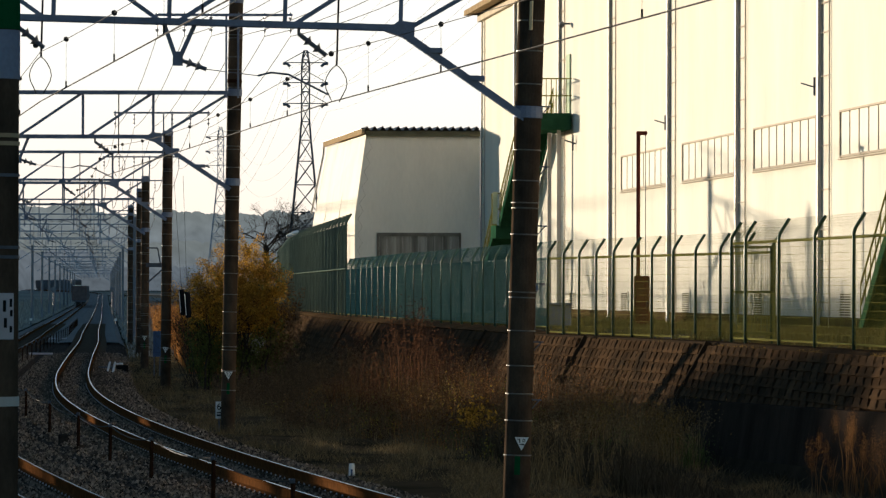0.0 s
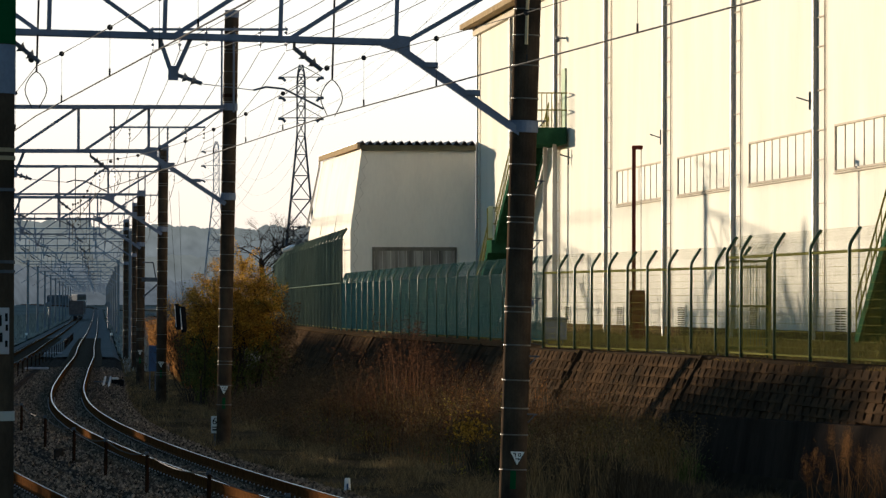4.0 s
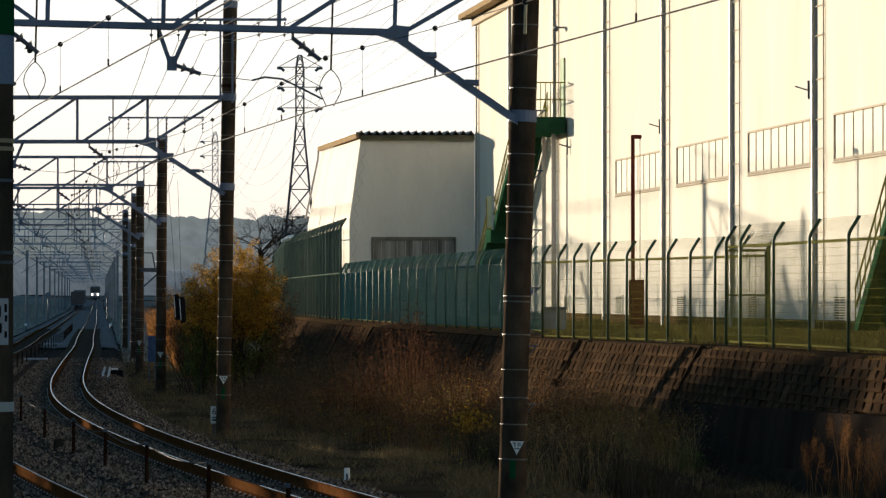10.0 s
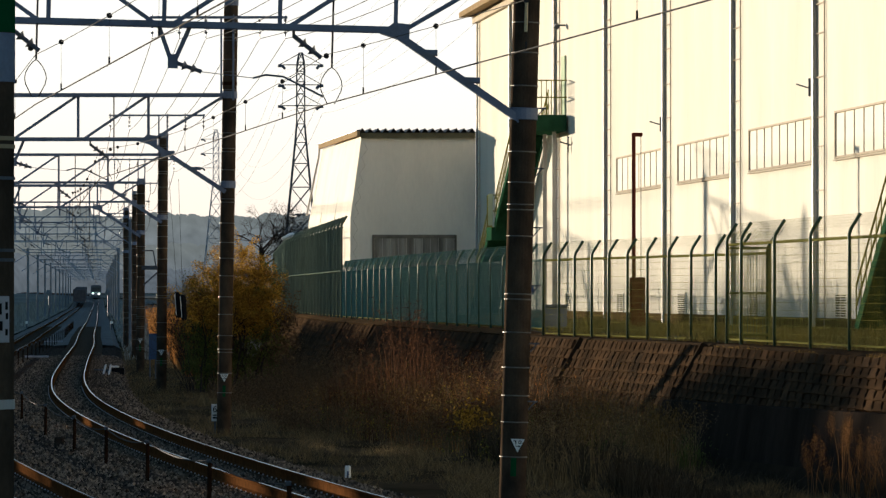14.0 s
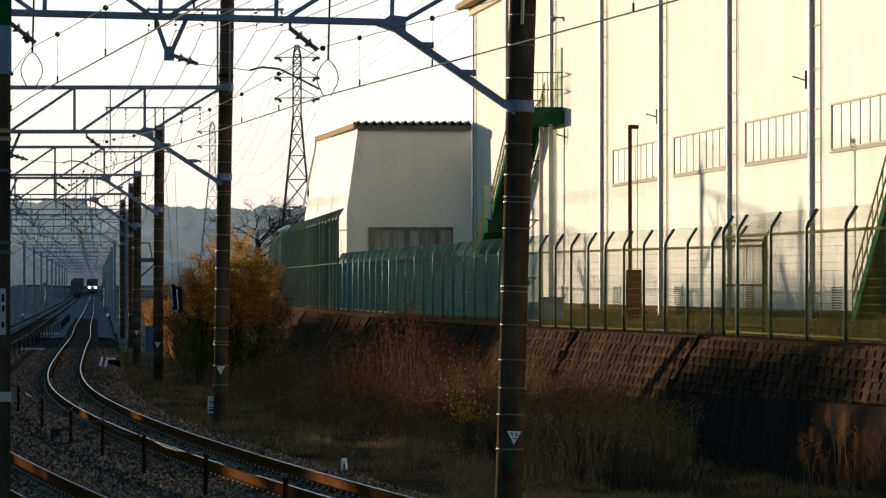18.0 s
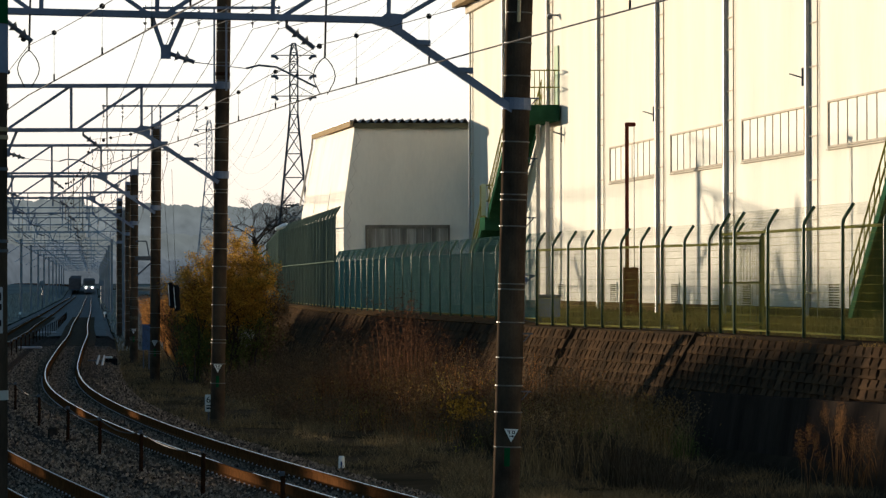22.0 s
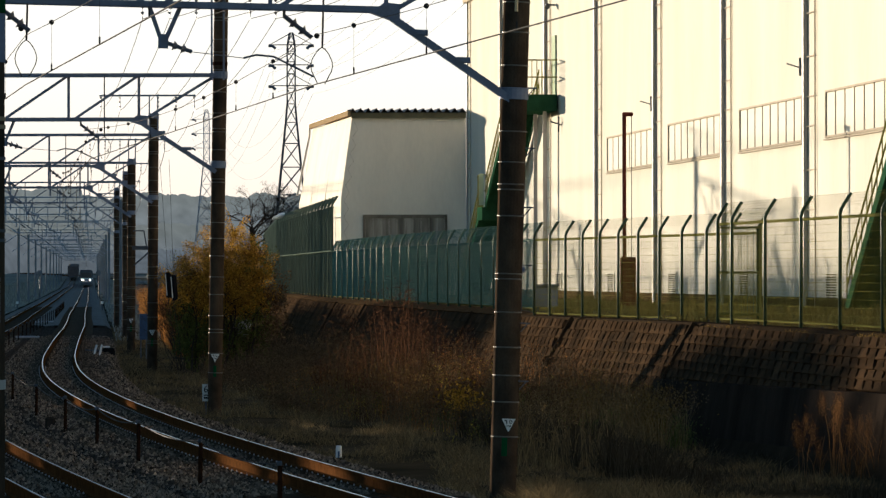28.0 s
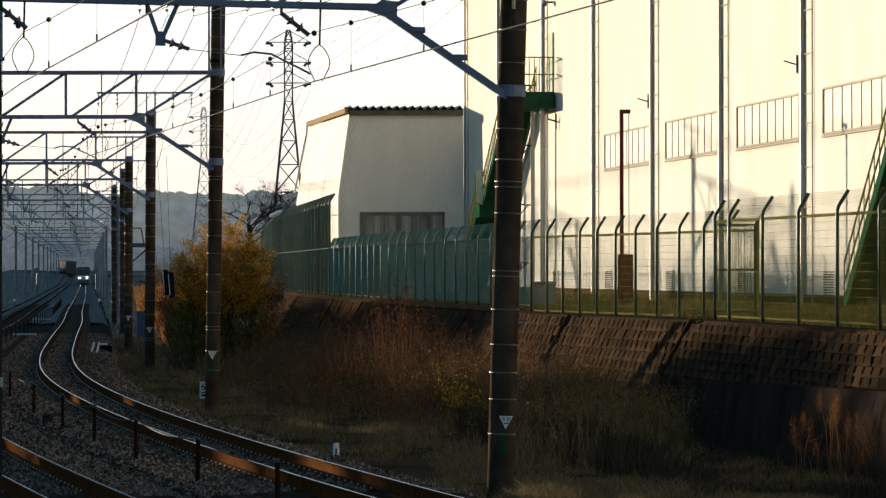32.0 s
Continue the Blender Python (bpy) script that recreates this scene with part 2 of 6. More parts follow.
def tube(bm, pts, r, sides=6, r1=None, caps=True):
    """A round bar along points; r to r1."""
    pts = [Vector(p) for p in pts]
    rows = []
    u = (pts[1] - pts[0]).normalized().orthogonal()
    for i, p in enumerate(pts):
        axis = pts[min(i + 1, len(pts) - 1)] - pts[max(i - 1, 0)]
        a = axis.normalized()
        u = (u - a * u.dot(a)).normalized()
        rr = r if r1 is None else r + (r1 - r) * i / (len(pts) - 1)
        rows.append(ring(bm, p, axis, rr, sides, u))
    for a, b in zip(rows, rows[1:]):
        for i in range(sides):
            j = (i + 1) % sides
            bm.faces.new((a[i], a[j], b[j], b[i]))
    if caps:
        bm.faces.new(rows[0][::-1])
        bm.faces.new(rows[-1])
    return bm


def bar(bm, a, b, w, h=None):
    """A square bar from a to b, w wide, h high."""
    a, b = Vector(a), Vector(b)
    h = h or w
    d = (b - a).normalized()
    u = d.cross(Vector((0, 0, 1)))
    if u.length < 1e-3:
        u = Vector((1, 0, 0))
    u.normalize()
    n = u.cross(d)
    v = [bm.verts.new(p + u * sx * w / 2 + n * sz * h / 2) for p in (a, b) for sx, sz in ((-1, -1), (1, -1), (1, 1), (-1, 1))]
    for q in ((3, 2, 1, 0), (4, 5, 6, 7), (0, 1, 5, 4), (1, 2, 6, 5), (2, 3, 7, 6), (3, 0, 4, 7)):
        bm.faces.new([v[i] for i in q])
    return bm


def raw(name, verts, faces, material, parent=None, smooth=False):
    me = bpy.data.meshes.new(name)
    me.from_pydata(verts, [], faces)
    me.materials.append(material)
    if smooth:
        for p in me.polygons:
            p.use_smooth = True
    ob = new(name, me)
    ob.parent = parent
    return ob


# ---- plan ----
def track_x(y):
    """The line of the right-hand track's centre."""
    a, b = max(0.0, 173.9 - y), max(0.0, 144.4 - y)
    e, g = max(0.0, y - 1385.0), max(0.0, y - 500.0)
    return -14.753 - 0.07116 * (y - 190) + 0.15 * math.exp(-((y - 270) / 45) ** 2) + 0.00024 * a * a + 0.0003 * b * b - 0.00045 * e * e - 0.0011 * g


def track_z(y):
    """The far end of the line climbs a little."""
    u = min(1.0, max(0.0, y - 1040.0) / 80.0)
    return 0.0062 * max(0.0, y - 1080.0) * u


def heading(y):
    """Degrees by which the track turns left of straight ahead."""
    return math.degrees(math.atan2(track_x(y - 0.5) - track_x(y + 0.5), 1.0))


def draw_in(y):
    """By how much the second track lies closer along the far straight."""
    return 0.40 * min(1.0, max(0.0, (y - 130.0) / 170.0))


def along(y, off):
    if off < -2.5:
        off += draw_in(y)
    a = radians(heading(y))
    return track_x(y) + off * math.cos(a), y + off * math.sin(a)


def line_x(points, y):
    for (xa, ya), (xb, yb) in zip(points, points[1:]):
        if y <= yb:
            break
    return xa + (xb - xa) * (y - ya) / (yb - ya)


SPACING = 4.0
FENCE_A = [(7.85, 78.0), (5.67, 97.0)]
FENCE_B = [(6.46, 96.0), (2.35, 116.0), (-1.7, 155.0), (-3.9, 180.0)]
FENCE_C = [(-3.9, 180.0), (-7.95, 239.0), (-11.5, 320.0)]
WALL_TOP = [(12.5, 40.0), (7.55, 78.0), (5.25, 97.5), (2.0, 116.0), (-2.1, 155.0), (-4.3, 180.0), (-8.2, 239.0), (-12.0, 320.0), (-70.0, 1000.0)]
TERRACE = 1.9


def hall_x(y):
    """The face of the large hall."""
    return 6.6 - 0.098 * (y - 145)

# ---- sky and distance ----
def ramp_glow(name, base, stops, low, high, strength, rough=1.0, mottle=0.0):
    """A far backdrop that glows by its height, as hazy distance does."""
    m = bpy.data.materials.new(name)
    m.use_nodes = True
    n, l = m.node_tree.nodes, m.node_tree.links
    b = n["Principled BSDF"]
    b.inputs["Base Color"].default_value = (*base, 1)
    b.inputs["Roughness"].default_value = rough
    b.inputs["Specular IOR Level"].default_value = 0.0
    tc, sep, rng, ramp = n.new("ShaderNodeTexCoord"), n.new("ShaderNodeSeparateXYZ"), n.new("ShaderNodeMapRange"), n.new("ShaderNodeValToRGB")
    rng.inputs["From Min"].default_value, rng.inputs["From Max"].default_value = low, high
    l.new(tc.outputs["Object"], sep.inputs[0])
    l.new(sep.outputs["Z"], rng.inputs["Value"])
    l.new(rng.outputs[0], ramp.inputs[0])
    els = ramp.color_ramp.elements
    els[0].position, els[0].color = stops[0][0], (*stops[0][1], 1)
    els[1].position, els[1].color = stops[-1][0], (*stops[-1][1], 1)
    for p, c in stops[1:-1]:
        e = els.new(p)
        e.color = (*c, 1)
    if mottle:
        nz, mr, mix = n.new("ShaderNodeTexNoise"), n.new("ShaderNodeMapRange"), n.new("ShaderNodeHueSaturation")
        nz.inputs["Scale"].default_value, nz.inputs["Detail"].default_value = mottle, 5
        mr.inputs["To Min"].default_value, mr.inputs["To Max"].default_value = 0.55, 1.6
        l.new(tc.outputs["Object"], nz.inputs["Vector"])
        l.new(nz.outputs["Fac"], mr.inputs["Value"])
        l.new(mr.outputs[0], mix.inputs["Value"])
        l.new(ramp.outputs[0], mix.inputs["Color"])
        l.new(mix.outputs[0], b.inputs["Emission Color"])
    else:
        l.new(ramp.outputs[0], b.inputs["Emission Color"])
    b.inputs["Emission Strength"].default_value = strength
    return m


def build_sky():
    verts, faces = [], []
    n = 36
    for i in range(n + 1):
        a = radians(-24 + 48 * i / n)
        verts += [(4600 * math.sin(a), 4600 * math.cos(a), -60), (4600 * math.sin(a), 4600 * math.cos(a), 900)]
    for i in range(n):
        faces.append((2 * i, 2 * i + 1, 2 * i + 3, 2 * i + 2))
    m = ramp_glow("hazy_sky", (0, 0, 0), [(0.0, (0.74, 0.60, 0.50)), (0.16, (0.80, 0.70, 0.60)), (0.45, (0.80, 0.77, 0.70)), (1.0, (0.78, 0.80, 0.78))], 0, 420, 0.66)
    tagged(raw("backdrop_sky", verts, faces, m), "pale cream evening sky", "sky", kind="structure")


def build_hills():
    n = 2200
    for dist, name, high, amp, seed, glow_at in ((2500, "backdrop_hills", 43, 8, 0, 1.0), (1900, "backdrop_woods", 20, 5, 7, 0.88), (1620, "backdrop_thicket", 11.5, 2, 4, 1.2)):
        verts, faces = [], []
        for i in range(n):
            x = -dist * 0.55 + dist * 0.9 * i / (n - 1)
            y = dist + 40 * noise.noise((i * 0.03, 0, 3 + seed))
            top = high + amp * noise.noise((x * 0.005, 1 + seed, 0)) + 2.4 * noise.noise((x * 0.05, 2, seed)) + (3.0 * abs(noise.noise((x * 0.05, 3, seed))) ** 0.7 + 2.2 * abs(noise.noise((x * 0.14, 5, seed))) ** 0.6 + 1.5 * abs(noise.noise((x * 0.45, 6, seed))) ** 0.6) * dist / 2500 - 1.5 + (5 if x < -dist * 0.075 else 0)
            verts += [(x, y, -2), (x, y + 15, top * 0.6), (x, y + 30, top)]
        for i in range(n - 1):
            a = 3 * i
            faces += [(a, a + 3, a + 4, a + 1), (a + 1, a + 4, a + 5, a + 2)]
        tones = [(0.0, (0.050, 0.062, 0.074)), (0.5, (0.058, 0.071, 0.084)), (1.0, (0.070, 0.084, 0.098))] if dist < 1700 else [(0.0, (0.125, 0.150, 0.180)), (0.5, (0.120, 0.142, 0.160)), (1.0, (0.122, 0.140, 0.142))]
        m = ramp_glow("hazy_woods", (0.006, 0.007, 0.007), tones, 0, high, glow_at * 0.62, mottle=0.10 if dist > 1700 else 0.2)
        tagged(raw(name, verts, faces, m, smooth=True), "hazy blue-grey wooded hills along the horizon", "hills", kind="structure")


# ---- ground ----
def ground_z(x, y):
    c = track_x(y)
    foot = line_x(WALL_TOP, min(max(y, 41), 999)) - 1.25
    if x < c - 14:
        z = -0.5
    elif x < c + 2.0:
        z = -0.62
    elif x < foot:
        z = -0.45 + 0.10 * noise.noise((x * 0.5, y * 0.12, 0))
    else:
        z = -0.5
    return z


def build_ground():
    verts, faces = [], []
    ys = [-60, -20, 10, 30, 45] + [55 + 1.6 * i for i in range(90)] + [200 + 8 * i for i in range(26)] + [410 + 45 * i for i in range(30)] + [2000, 3000, 4800]
    offs = [-1500, -400, -120, -60, -30, -15, -9, -6, -3, 0, 1.6, 2.4, 3.2, 4.0, 5, 6, 7, 8, 9, 10, 11, 12, 14, 20, 40, 100, 400, 1500]
    for y in ys:
        for o in offs:
            x = track_x(min(max(y, -20), 1500)) + o
            verts.append((x, y, ground_z(x, y) + track_z(y)))
    w = len(offs)
    for j in range(len(ys) - 1):
        for i in range(w - 1):
            a = j * w + i
            faces.append((a, a + 1, a + w + 1, a + w))
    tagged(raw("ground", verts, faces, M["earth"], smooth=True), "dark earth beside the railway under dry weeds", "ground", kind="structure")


def build_fields():
    """Fields on both sides of the far stretch, their pale colour standing in for haze."""
    ys = [275 + 20 * i for i in range(67)]
    for offs in ((-160, -60, -30, -15, -6.0), (2.3, 10, 25, 60, 160)):
        verts, faces = [], []
        for y in ys:
            for o in offs:
                x = track_x(y) + o
                verts.append((x, y, -0.42 + track_z(y) + 0.2 * noise.noise((x * 0.05, y * 0.02, 9))))
        for j in range(len(ys) - 1):
            for i in range(4):
                a = j * 5 + i
                faces.append((a, a + 1, a + 6, a + 5))
        tagged(raw("field", verts, faces, M["field"], smooth=True), "field beside the far line, coloured pale for the haze", "field", kind="structure")


def sweep(profile, ys, off, z=0.0):
    """A long strip that follows the track: profile points are (across, up)."""
    verts, faces, n = [], [], len(profile)
    for y in ys:
        a = radians(heading(y))
        x0, y0 = along(y, off)
        for px, pz in profile:
            verts.append((x0 + px * math.cos(a), y0 + px * math.sin(a), z + pz + track_z(y)))
    for j in range(len(ys) - 1):
        for i in range(n - 1):
            a = j * n + i
            faces.append((a, a + 1, a + n + 1, a + n))
    return verts, faces


TRACK_YS = [-10 + 2.5 * i for i in range(90)] + [216 + 14 * i for i in range(100)]
TRACKS = []


def build_tracks():
    for off in (0.0, -SPACING):
        v, f = sweep([(-2.4, -0.66), (-1.75, -0.27), (-1.2, -0.24), (1.2, -0.24), (1.75, -0.27), (2.4, -0.66)], [q for q in TRACK_YS if q < 290], off)
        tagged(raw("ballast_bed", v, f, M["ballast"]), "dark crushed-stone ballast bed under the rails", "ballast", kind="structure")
        # the same bed further off, its colour paled for haze
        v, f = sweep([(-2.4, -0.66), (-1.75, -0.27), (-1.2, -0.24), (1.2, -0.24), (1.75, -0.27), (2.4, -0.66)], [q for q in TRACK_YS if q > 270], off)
        tagged(raw("far_ballast_bed", v, f, M["farballast"]), "ballast bed of the far straight, paled for the haze", "ballast", kind="structure")
    for off in (0.0, -SPACING):
        tr = thing("track", "worn railway track, rusty rails with bright running edges", "railway track", "tracks", "structure")
        for side in (-0.533, 0.533):
            v, f = sweep([(-0.072, -0.178), (-0.072, -0.164), (-0.012, -0.145), (-0.012, -0.045), (-0.0325, -0.036), (-0.0325, -0.006), (-0.026, -0.001), (0.0, 0.0)], TRACK_YS, off + side)
            v2, f2 = sweep([(0.0, 0.0), (0.026, -0.001), (0.0325, -0.006), (0.0325, -0.036), (0.012, -0.045), (0.012, -0.145), (0.072, -0.164), (0.072, -0.178)], TRACK_YS, off + side)
            k = len(v)
            rl = raw("rail", v + v2, f + [tuple(i + k for i in q) for q in f2], M["rail"], tr)
            v, f = sweep([(-0.016, 0.0015), (0.016, 0.0015)], TRACK_YS, off + side)
            raw("running_edge", v, f, M["railtop"] if off == 0.0 else M["dulltop"], rl)
        TRACKS.append((tr, off))


def sleeper_mesh():
    bm = bmesh.new()
    for x0, x1, za, zb in ((-1.0, -0.35, -0.16, -0.185), (-0.35, 0.35, -0.185, -0.185), (0.35, 1.0, -0.185, -0.16)):
        v = [bm.verts.new(p) for p in ((x0, -0.12, -0.3), (x1, -0.12, -0.3), (x1, 0.12, -0.3), (x0, 0.12, -0.3), (x0, -0.09, za), (x1, -0.09, zb), (x1, 0.09, zb), (x0, 0.09, za))]
        for q in ((4, 5, 6, 7), (0, 1, 5, 4), (2, 3, 7, 6), (1, 2, 6, 5), (3, 0, 4, 7)):
            bm.faces.new([v[i] for i in q])
    for s in (-0.533, 0.533):
        for d in (-0.105, 0.105):
            box(bm, s + d - 0.022, s + d + 0.022, -0.035, 0.035, -0.17, -0.145)
    return finish("sleeper", bm, M["sleeper"])


def build_sleepers():
    me = sleeper_mesh()
    for tr, off in TRACKS:
        y = 66.0
        for i in range(290):
            ob = new("sleeper", me)
            ob.parent = tr
            x0, y0 = along(y, off)
            ob.matrix_basis = pose(x0, y0, -0.03, 0, 0, heading(y))
            y += 0.6
        verts, faces = [], []
        base = [tuple(v.co) for v in me.vertices]
        polys = [tuple(p.vertices) for p in me.polygons]
        for j in range(330):
            m = pose(*along(y, off), 0, 0, 0, heading(y))
            k = len(verts)
            verts += [tuple(m @ Vector(c)) for c in base]
            faces += [tuple(i + k for i in p) for p in polys]
            y += 0.6
        # sprung clips beside the rails, coloured pale to show as glints
        cv, cf = [], []
        for i in range(150):
            yy = 66.0 + 0.6 * i
            m = pose(*along(yy, off), 0, 0, 0, heading(yy))
            for s in (-0.533, 0.533):
                for d in (-0.1, 0.1):
                    k = len(cv)
                    cv += [tuple(m @ Vector((s + d + px * 0.013, py * 0.018, pz))) for pz, w in ((-0.176, 1.0), (-0.150, 0.6)) for px, py in ((-w, -w), (w, -w), (w, w), (-w, w))]
                    cf += [tuple(k + j for j in q) for q in ((4, 5, 6, 7), (0, 1, 5, 4), (1, 2, 6, 5), (2, 3, 7, 6), (3, 0, 4, 7))]
        tagged(raw("rail_clips", cv, cf, M["plate"], tr), kind="stuff")
        tagged(raw("far_sleepers", verts, faces, M["sleeper"], tr), kind="stuff")


def build_stones():
    """Loose ballast stones over the beds near the bend."""
    rng = np.random.default_rng(3)
    n = 60000
    y = 66 + 170 * rng.random(n) ** 1.7
    o = rng.uniform(-6.6, 2.7, n)
    base = np.array([(1, 0, -0.3), (-0.5, 0.85, -0.3), (-0.5, -0.85, -0.3), (0.2, 0.1, 0.8), (-0.3, 0.3, 0.7)])
    tris = np.array([(0, 1, 4), (0, 4, 3), (1, 2, 4), (2, 3, 4), (2, 0, 3)])
    ang = rng.uniform(0, 6.28, n)
    size = rng.uniform(0.018, 0.045, n)
    verts = np.zeros((n, 5, 3))
    for i in range(n):
        d = min(abs(o[i]), abs(o[i] + SPACING))
        z = -0.205 if d < 1.2 else -0.235 if d < 1.75 else -0.235 - (d - 1.75) * 0.6
        if abs(abs(o[i] if abs(o[i]) < 2 else o[i] + SPACING) - 0.533) < 0.1:
            z = -0.28
        x0, y0 = along(y[i], o[i])
        c, s = math.cos(ang[i]), math.sin(ang[i])
        p = base * size[i] * rng.uniform(0.7, 1.3, (5, 3))
        verts[i, :, 0] = x0 + p[:, 0] * c - p[:, 1] * s
        verts[i, :, 1] = y0 + p[:, 0] * s + p[:, 1] * c
        verts[i, :, 2] = z + p[:, 2]
    faces = (tris[None] + 5 * np.arange(n)[:, None, None]).reshape(-1, 3)
    tagged(raw("ballast_stones", verts.reshape(-1, 3).tolist(), faces.tolist(), M["stone"]), "loose dark crushed stones between the tracks", "ballast", kind="stuff")


# ---- retaining wall ----
BATTER = 0.55
WALL = None


JOINTS = (97.0, 109.2, 125.0, 141.0, 156.0, 170.0)


def wall_at(y, drop):
    return line_x(WALL_TOP, y) - 0.02 - BATTER * drop


def edge_low(y):
    """The yard's edge lies lower along the near stretch."""
    return 0.14 * min(1.0, max(0.0, (122.0 - y) / 8.0))


def footing_drop(y):
    return 1.22 - 0.011 * max(0.0, 97.0 - y)


def build_wall():
    verts, faces = [], []
    ys = [50 + 2.5 * i for i in range(60)] + [205 + 10 * i for i in range(20)]
    for y in ys:
        x = line_x(WALL_TOP, y)
        verts += [(x + 0.7, y, TERRACE - 0.09), (x + 0.06, y, TERRACE - 0.09), (x + 0.06 - BATTER * 2.7, y, TERRACE - 2.7)]
    for j in range(len(ys) - 1):
        for i in range(2):
            a = j * 3 + i
            faces.append((a, a + 1, a + 4, a + 3))
    w = tagged(raw("retaining_wall", verts, faces, M["backing"]), "sloped retaining wall of interlocking brown concrete blocks below the fence", "retaining wall", kind="structure")
    # coping along the top, a plain footing along the near stretch
    verts, faces = [], []
    for y in ys:
        x = line_x(WALL_TOP, y)
        verts += [(x + 0.55, y, TERRACE - edge_low(y) + 0.03), (x + 0.12, y, TERRACE - 0.04 - edge_low(y) * 0.75), (x - 0.05, y, TERRACE - 0.10 - edge_low(y) * 0.4), (x + 0.04, y, TERRACE - 0.17 - edge_low(y) * 0.2)]
    for j in range(len(ys) - 1):
        for i in range(3):
            a = j * 4 + i
            faces.append((a, a + 1, a + 5, a + 4))
    raw("coping", verts, faces, M["coping"], w)
    verts, faces = [], []
    fy = [50 + 2.33 * i for i in range(21)]
    for y in fy:
        top = footing_drop(y)
        for d, push in ((top, 0.0), (top, 0.30), (2.7, 0.36)):
            verts.append((wall_at(y, top) - push - (d - top) * 0.12, y, TERRACE - d))
    for j in range(len(fy) - 1):
        for i in range(2):
            a = j * 3 + i
            faces.append((a, a + 1, a + 4, a + 3))
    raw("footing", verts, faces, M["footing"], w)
    for y in JOINTS:
        bm = bmesh.new()
        bar(bm, (wall_at(y, 0.1) - 0.0, y, TERRACE - 0.1), (wall_at(y, 2.6) - 0.0, y, TERRACE - 2.6), 0.34, 0.16)
        part("joint_strip", bm, M["backing"], w)
    return w


def block_mesh(name, skew, pitch, tall):
    """One hollow-backed block: waisted face, set on the slope."""
    bm = bmesh.new()
    out = [(-0.110 + skew, 0.128), (0.110 + skew, 0.128), (0.108 + skew * 0.75, 0.035), (0.112 + skew * 0.1, -0.05), (0.142, -0.085), (0.142, -0.128), (-0.142, -0.128), (-0.142, -0.085), (-0.112 + skew * 0.1, -0.05), (-0.110 + skew * 0.75, 0.035)]
    out = [(y * 1.155 * pitch / 0.335, z * 0.97 * tall / 0.211) for y, z in out]
    a = [bm.verts.new((-0.035 - 0.015 * (z < 0), y, z)) for y, z in out]
    b = [bm.verts.new((0.08, y * 1.06, z * 1.05)) for y, z in out]
    bm.faces.new(a)
    for i in range(10):
        j = (i + 1) % 10
        bm.faces.new((a[j], a[i], b[i], b[j]))
    bmesh.ops.recalc_face_normals(bm, faces=bm.faces)
    return finish(name, bm, M["block"])


def build_blocks(w):
    """Two stretches of wall, each with its own size of block."""
    rnd = random.Random(2)
    verts, faces = [], []
    tilt = math.degrees(math.atan(BATTER))
    for y0, y1, pitch, tall, rows in ((60.0, 96.8, 0.66, 0.168, 7), (97.2, 240.0, 0.47, 0.211, 12)):
        kinds = [block_mesh("block", s, pitch, tall) for s in (0.11, 0.07)]
        for r in range(rows):
            me = kinds[r % 2]
            base = [tuple(v.co) for v in me.vertices]
            polys = [tuple(p.vertices) for p in me.polygons]
            drop = 0.25 + r * tall
            y = y0 + (0.5 * pitch if r % 2 else 0)
            while y < y1:
                if not (y < 97 and drop > footing_drop(y) + 0.07) and min(abs(y - j) for j in JOINTS) > 0.12 + 0.3 * pitch:
                    slope = math.degrees(math.atan2(line_x(WALL_TOP, y) - line_x(WALL_TOP, y + 0.5), 0.5))
                    m = pose(wall_at(y, drop) + rnd.uniform(-0.012, 0.012), y, TERRACE - drop, 0, 0, slope) @ pose(0, 0, 0, rnd.uniform(-2, 2), tilt, 0)
                    if 90.5 < y < 101.5:
                        ob = new("block", me)
                        ob.parent = w
                        ob.matrix_basis = m
                    else:
                        k = len(verts)
                        verts += [tuple(m @ Vector(c)) for c in base]
                        faces += [tuple(i + k for i in p) for p in polys]
                y += pitch
    tagged(raw("far_blocks", verts, faces, M["block"], w), kind="stuff")


def build_yard():
    verts, faces = [], []
    ys = [40, 60, 78, 97, 105, 114, 122, 155, 180, 239, 320, 700, 1200]
    for y in ys:
        x = line_x(WALL_TOP, min(y, 999))
        for dx in (0.5, 1.2, 3.0, 6, 12, 60, 400):
            verts.append((x + dx, y, TERRACE + (0.0 if dx < 1 else 0.03) - edge_low(y) * min(1.0, max(0.0, (3.0 - dx) / 1.8))))
    for j in range(len(ys) - 1):
        for i in range(6):
            a = j * 7 + i
            faces.append((a, a + 1, a + 8, a + 7))
    tagged(raw("yard", verts, faces, M["asphalt"]), "grey paved yard strip behind the fence", "yard", kind="structure")


# ---- overhead line ----
# y, x, height of the top, diameter, lean in degrees
POLES = [(68.0, 1.01, 9.2, 0.375, 1.7), (112.0, -5.13, 9.7, 0.33, 1.0), (160.0, -9.45, 8.15, 0.34, 0.4), (200.0, -12.7, 7.6, 0.34, 0.2), (243.0, -15.72, 8.0, 0.33, 0.1), (290.0, -19.3, 8.0, 0.33, 0.0)]
POLES += [(y, track_x(y) + 2.75 + 0.3 * (y < 450), 8.0 if y < 400 else 7.6, 0.28, 0.0) for y in (334.0, 420.0, 505.0, 587.0, 665.0, 745.0, 830.0, 915.0, 1000.0, 1090.0, 1180.0, 1270.0)]
LOW, HIGH = 6.42, 7.45


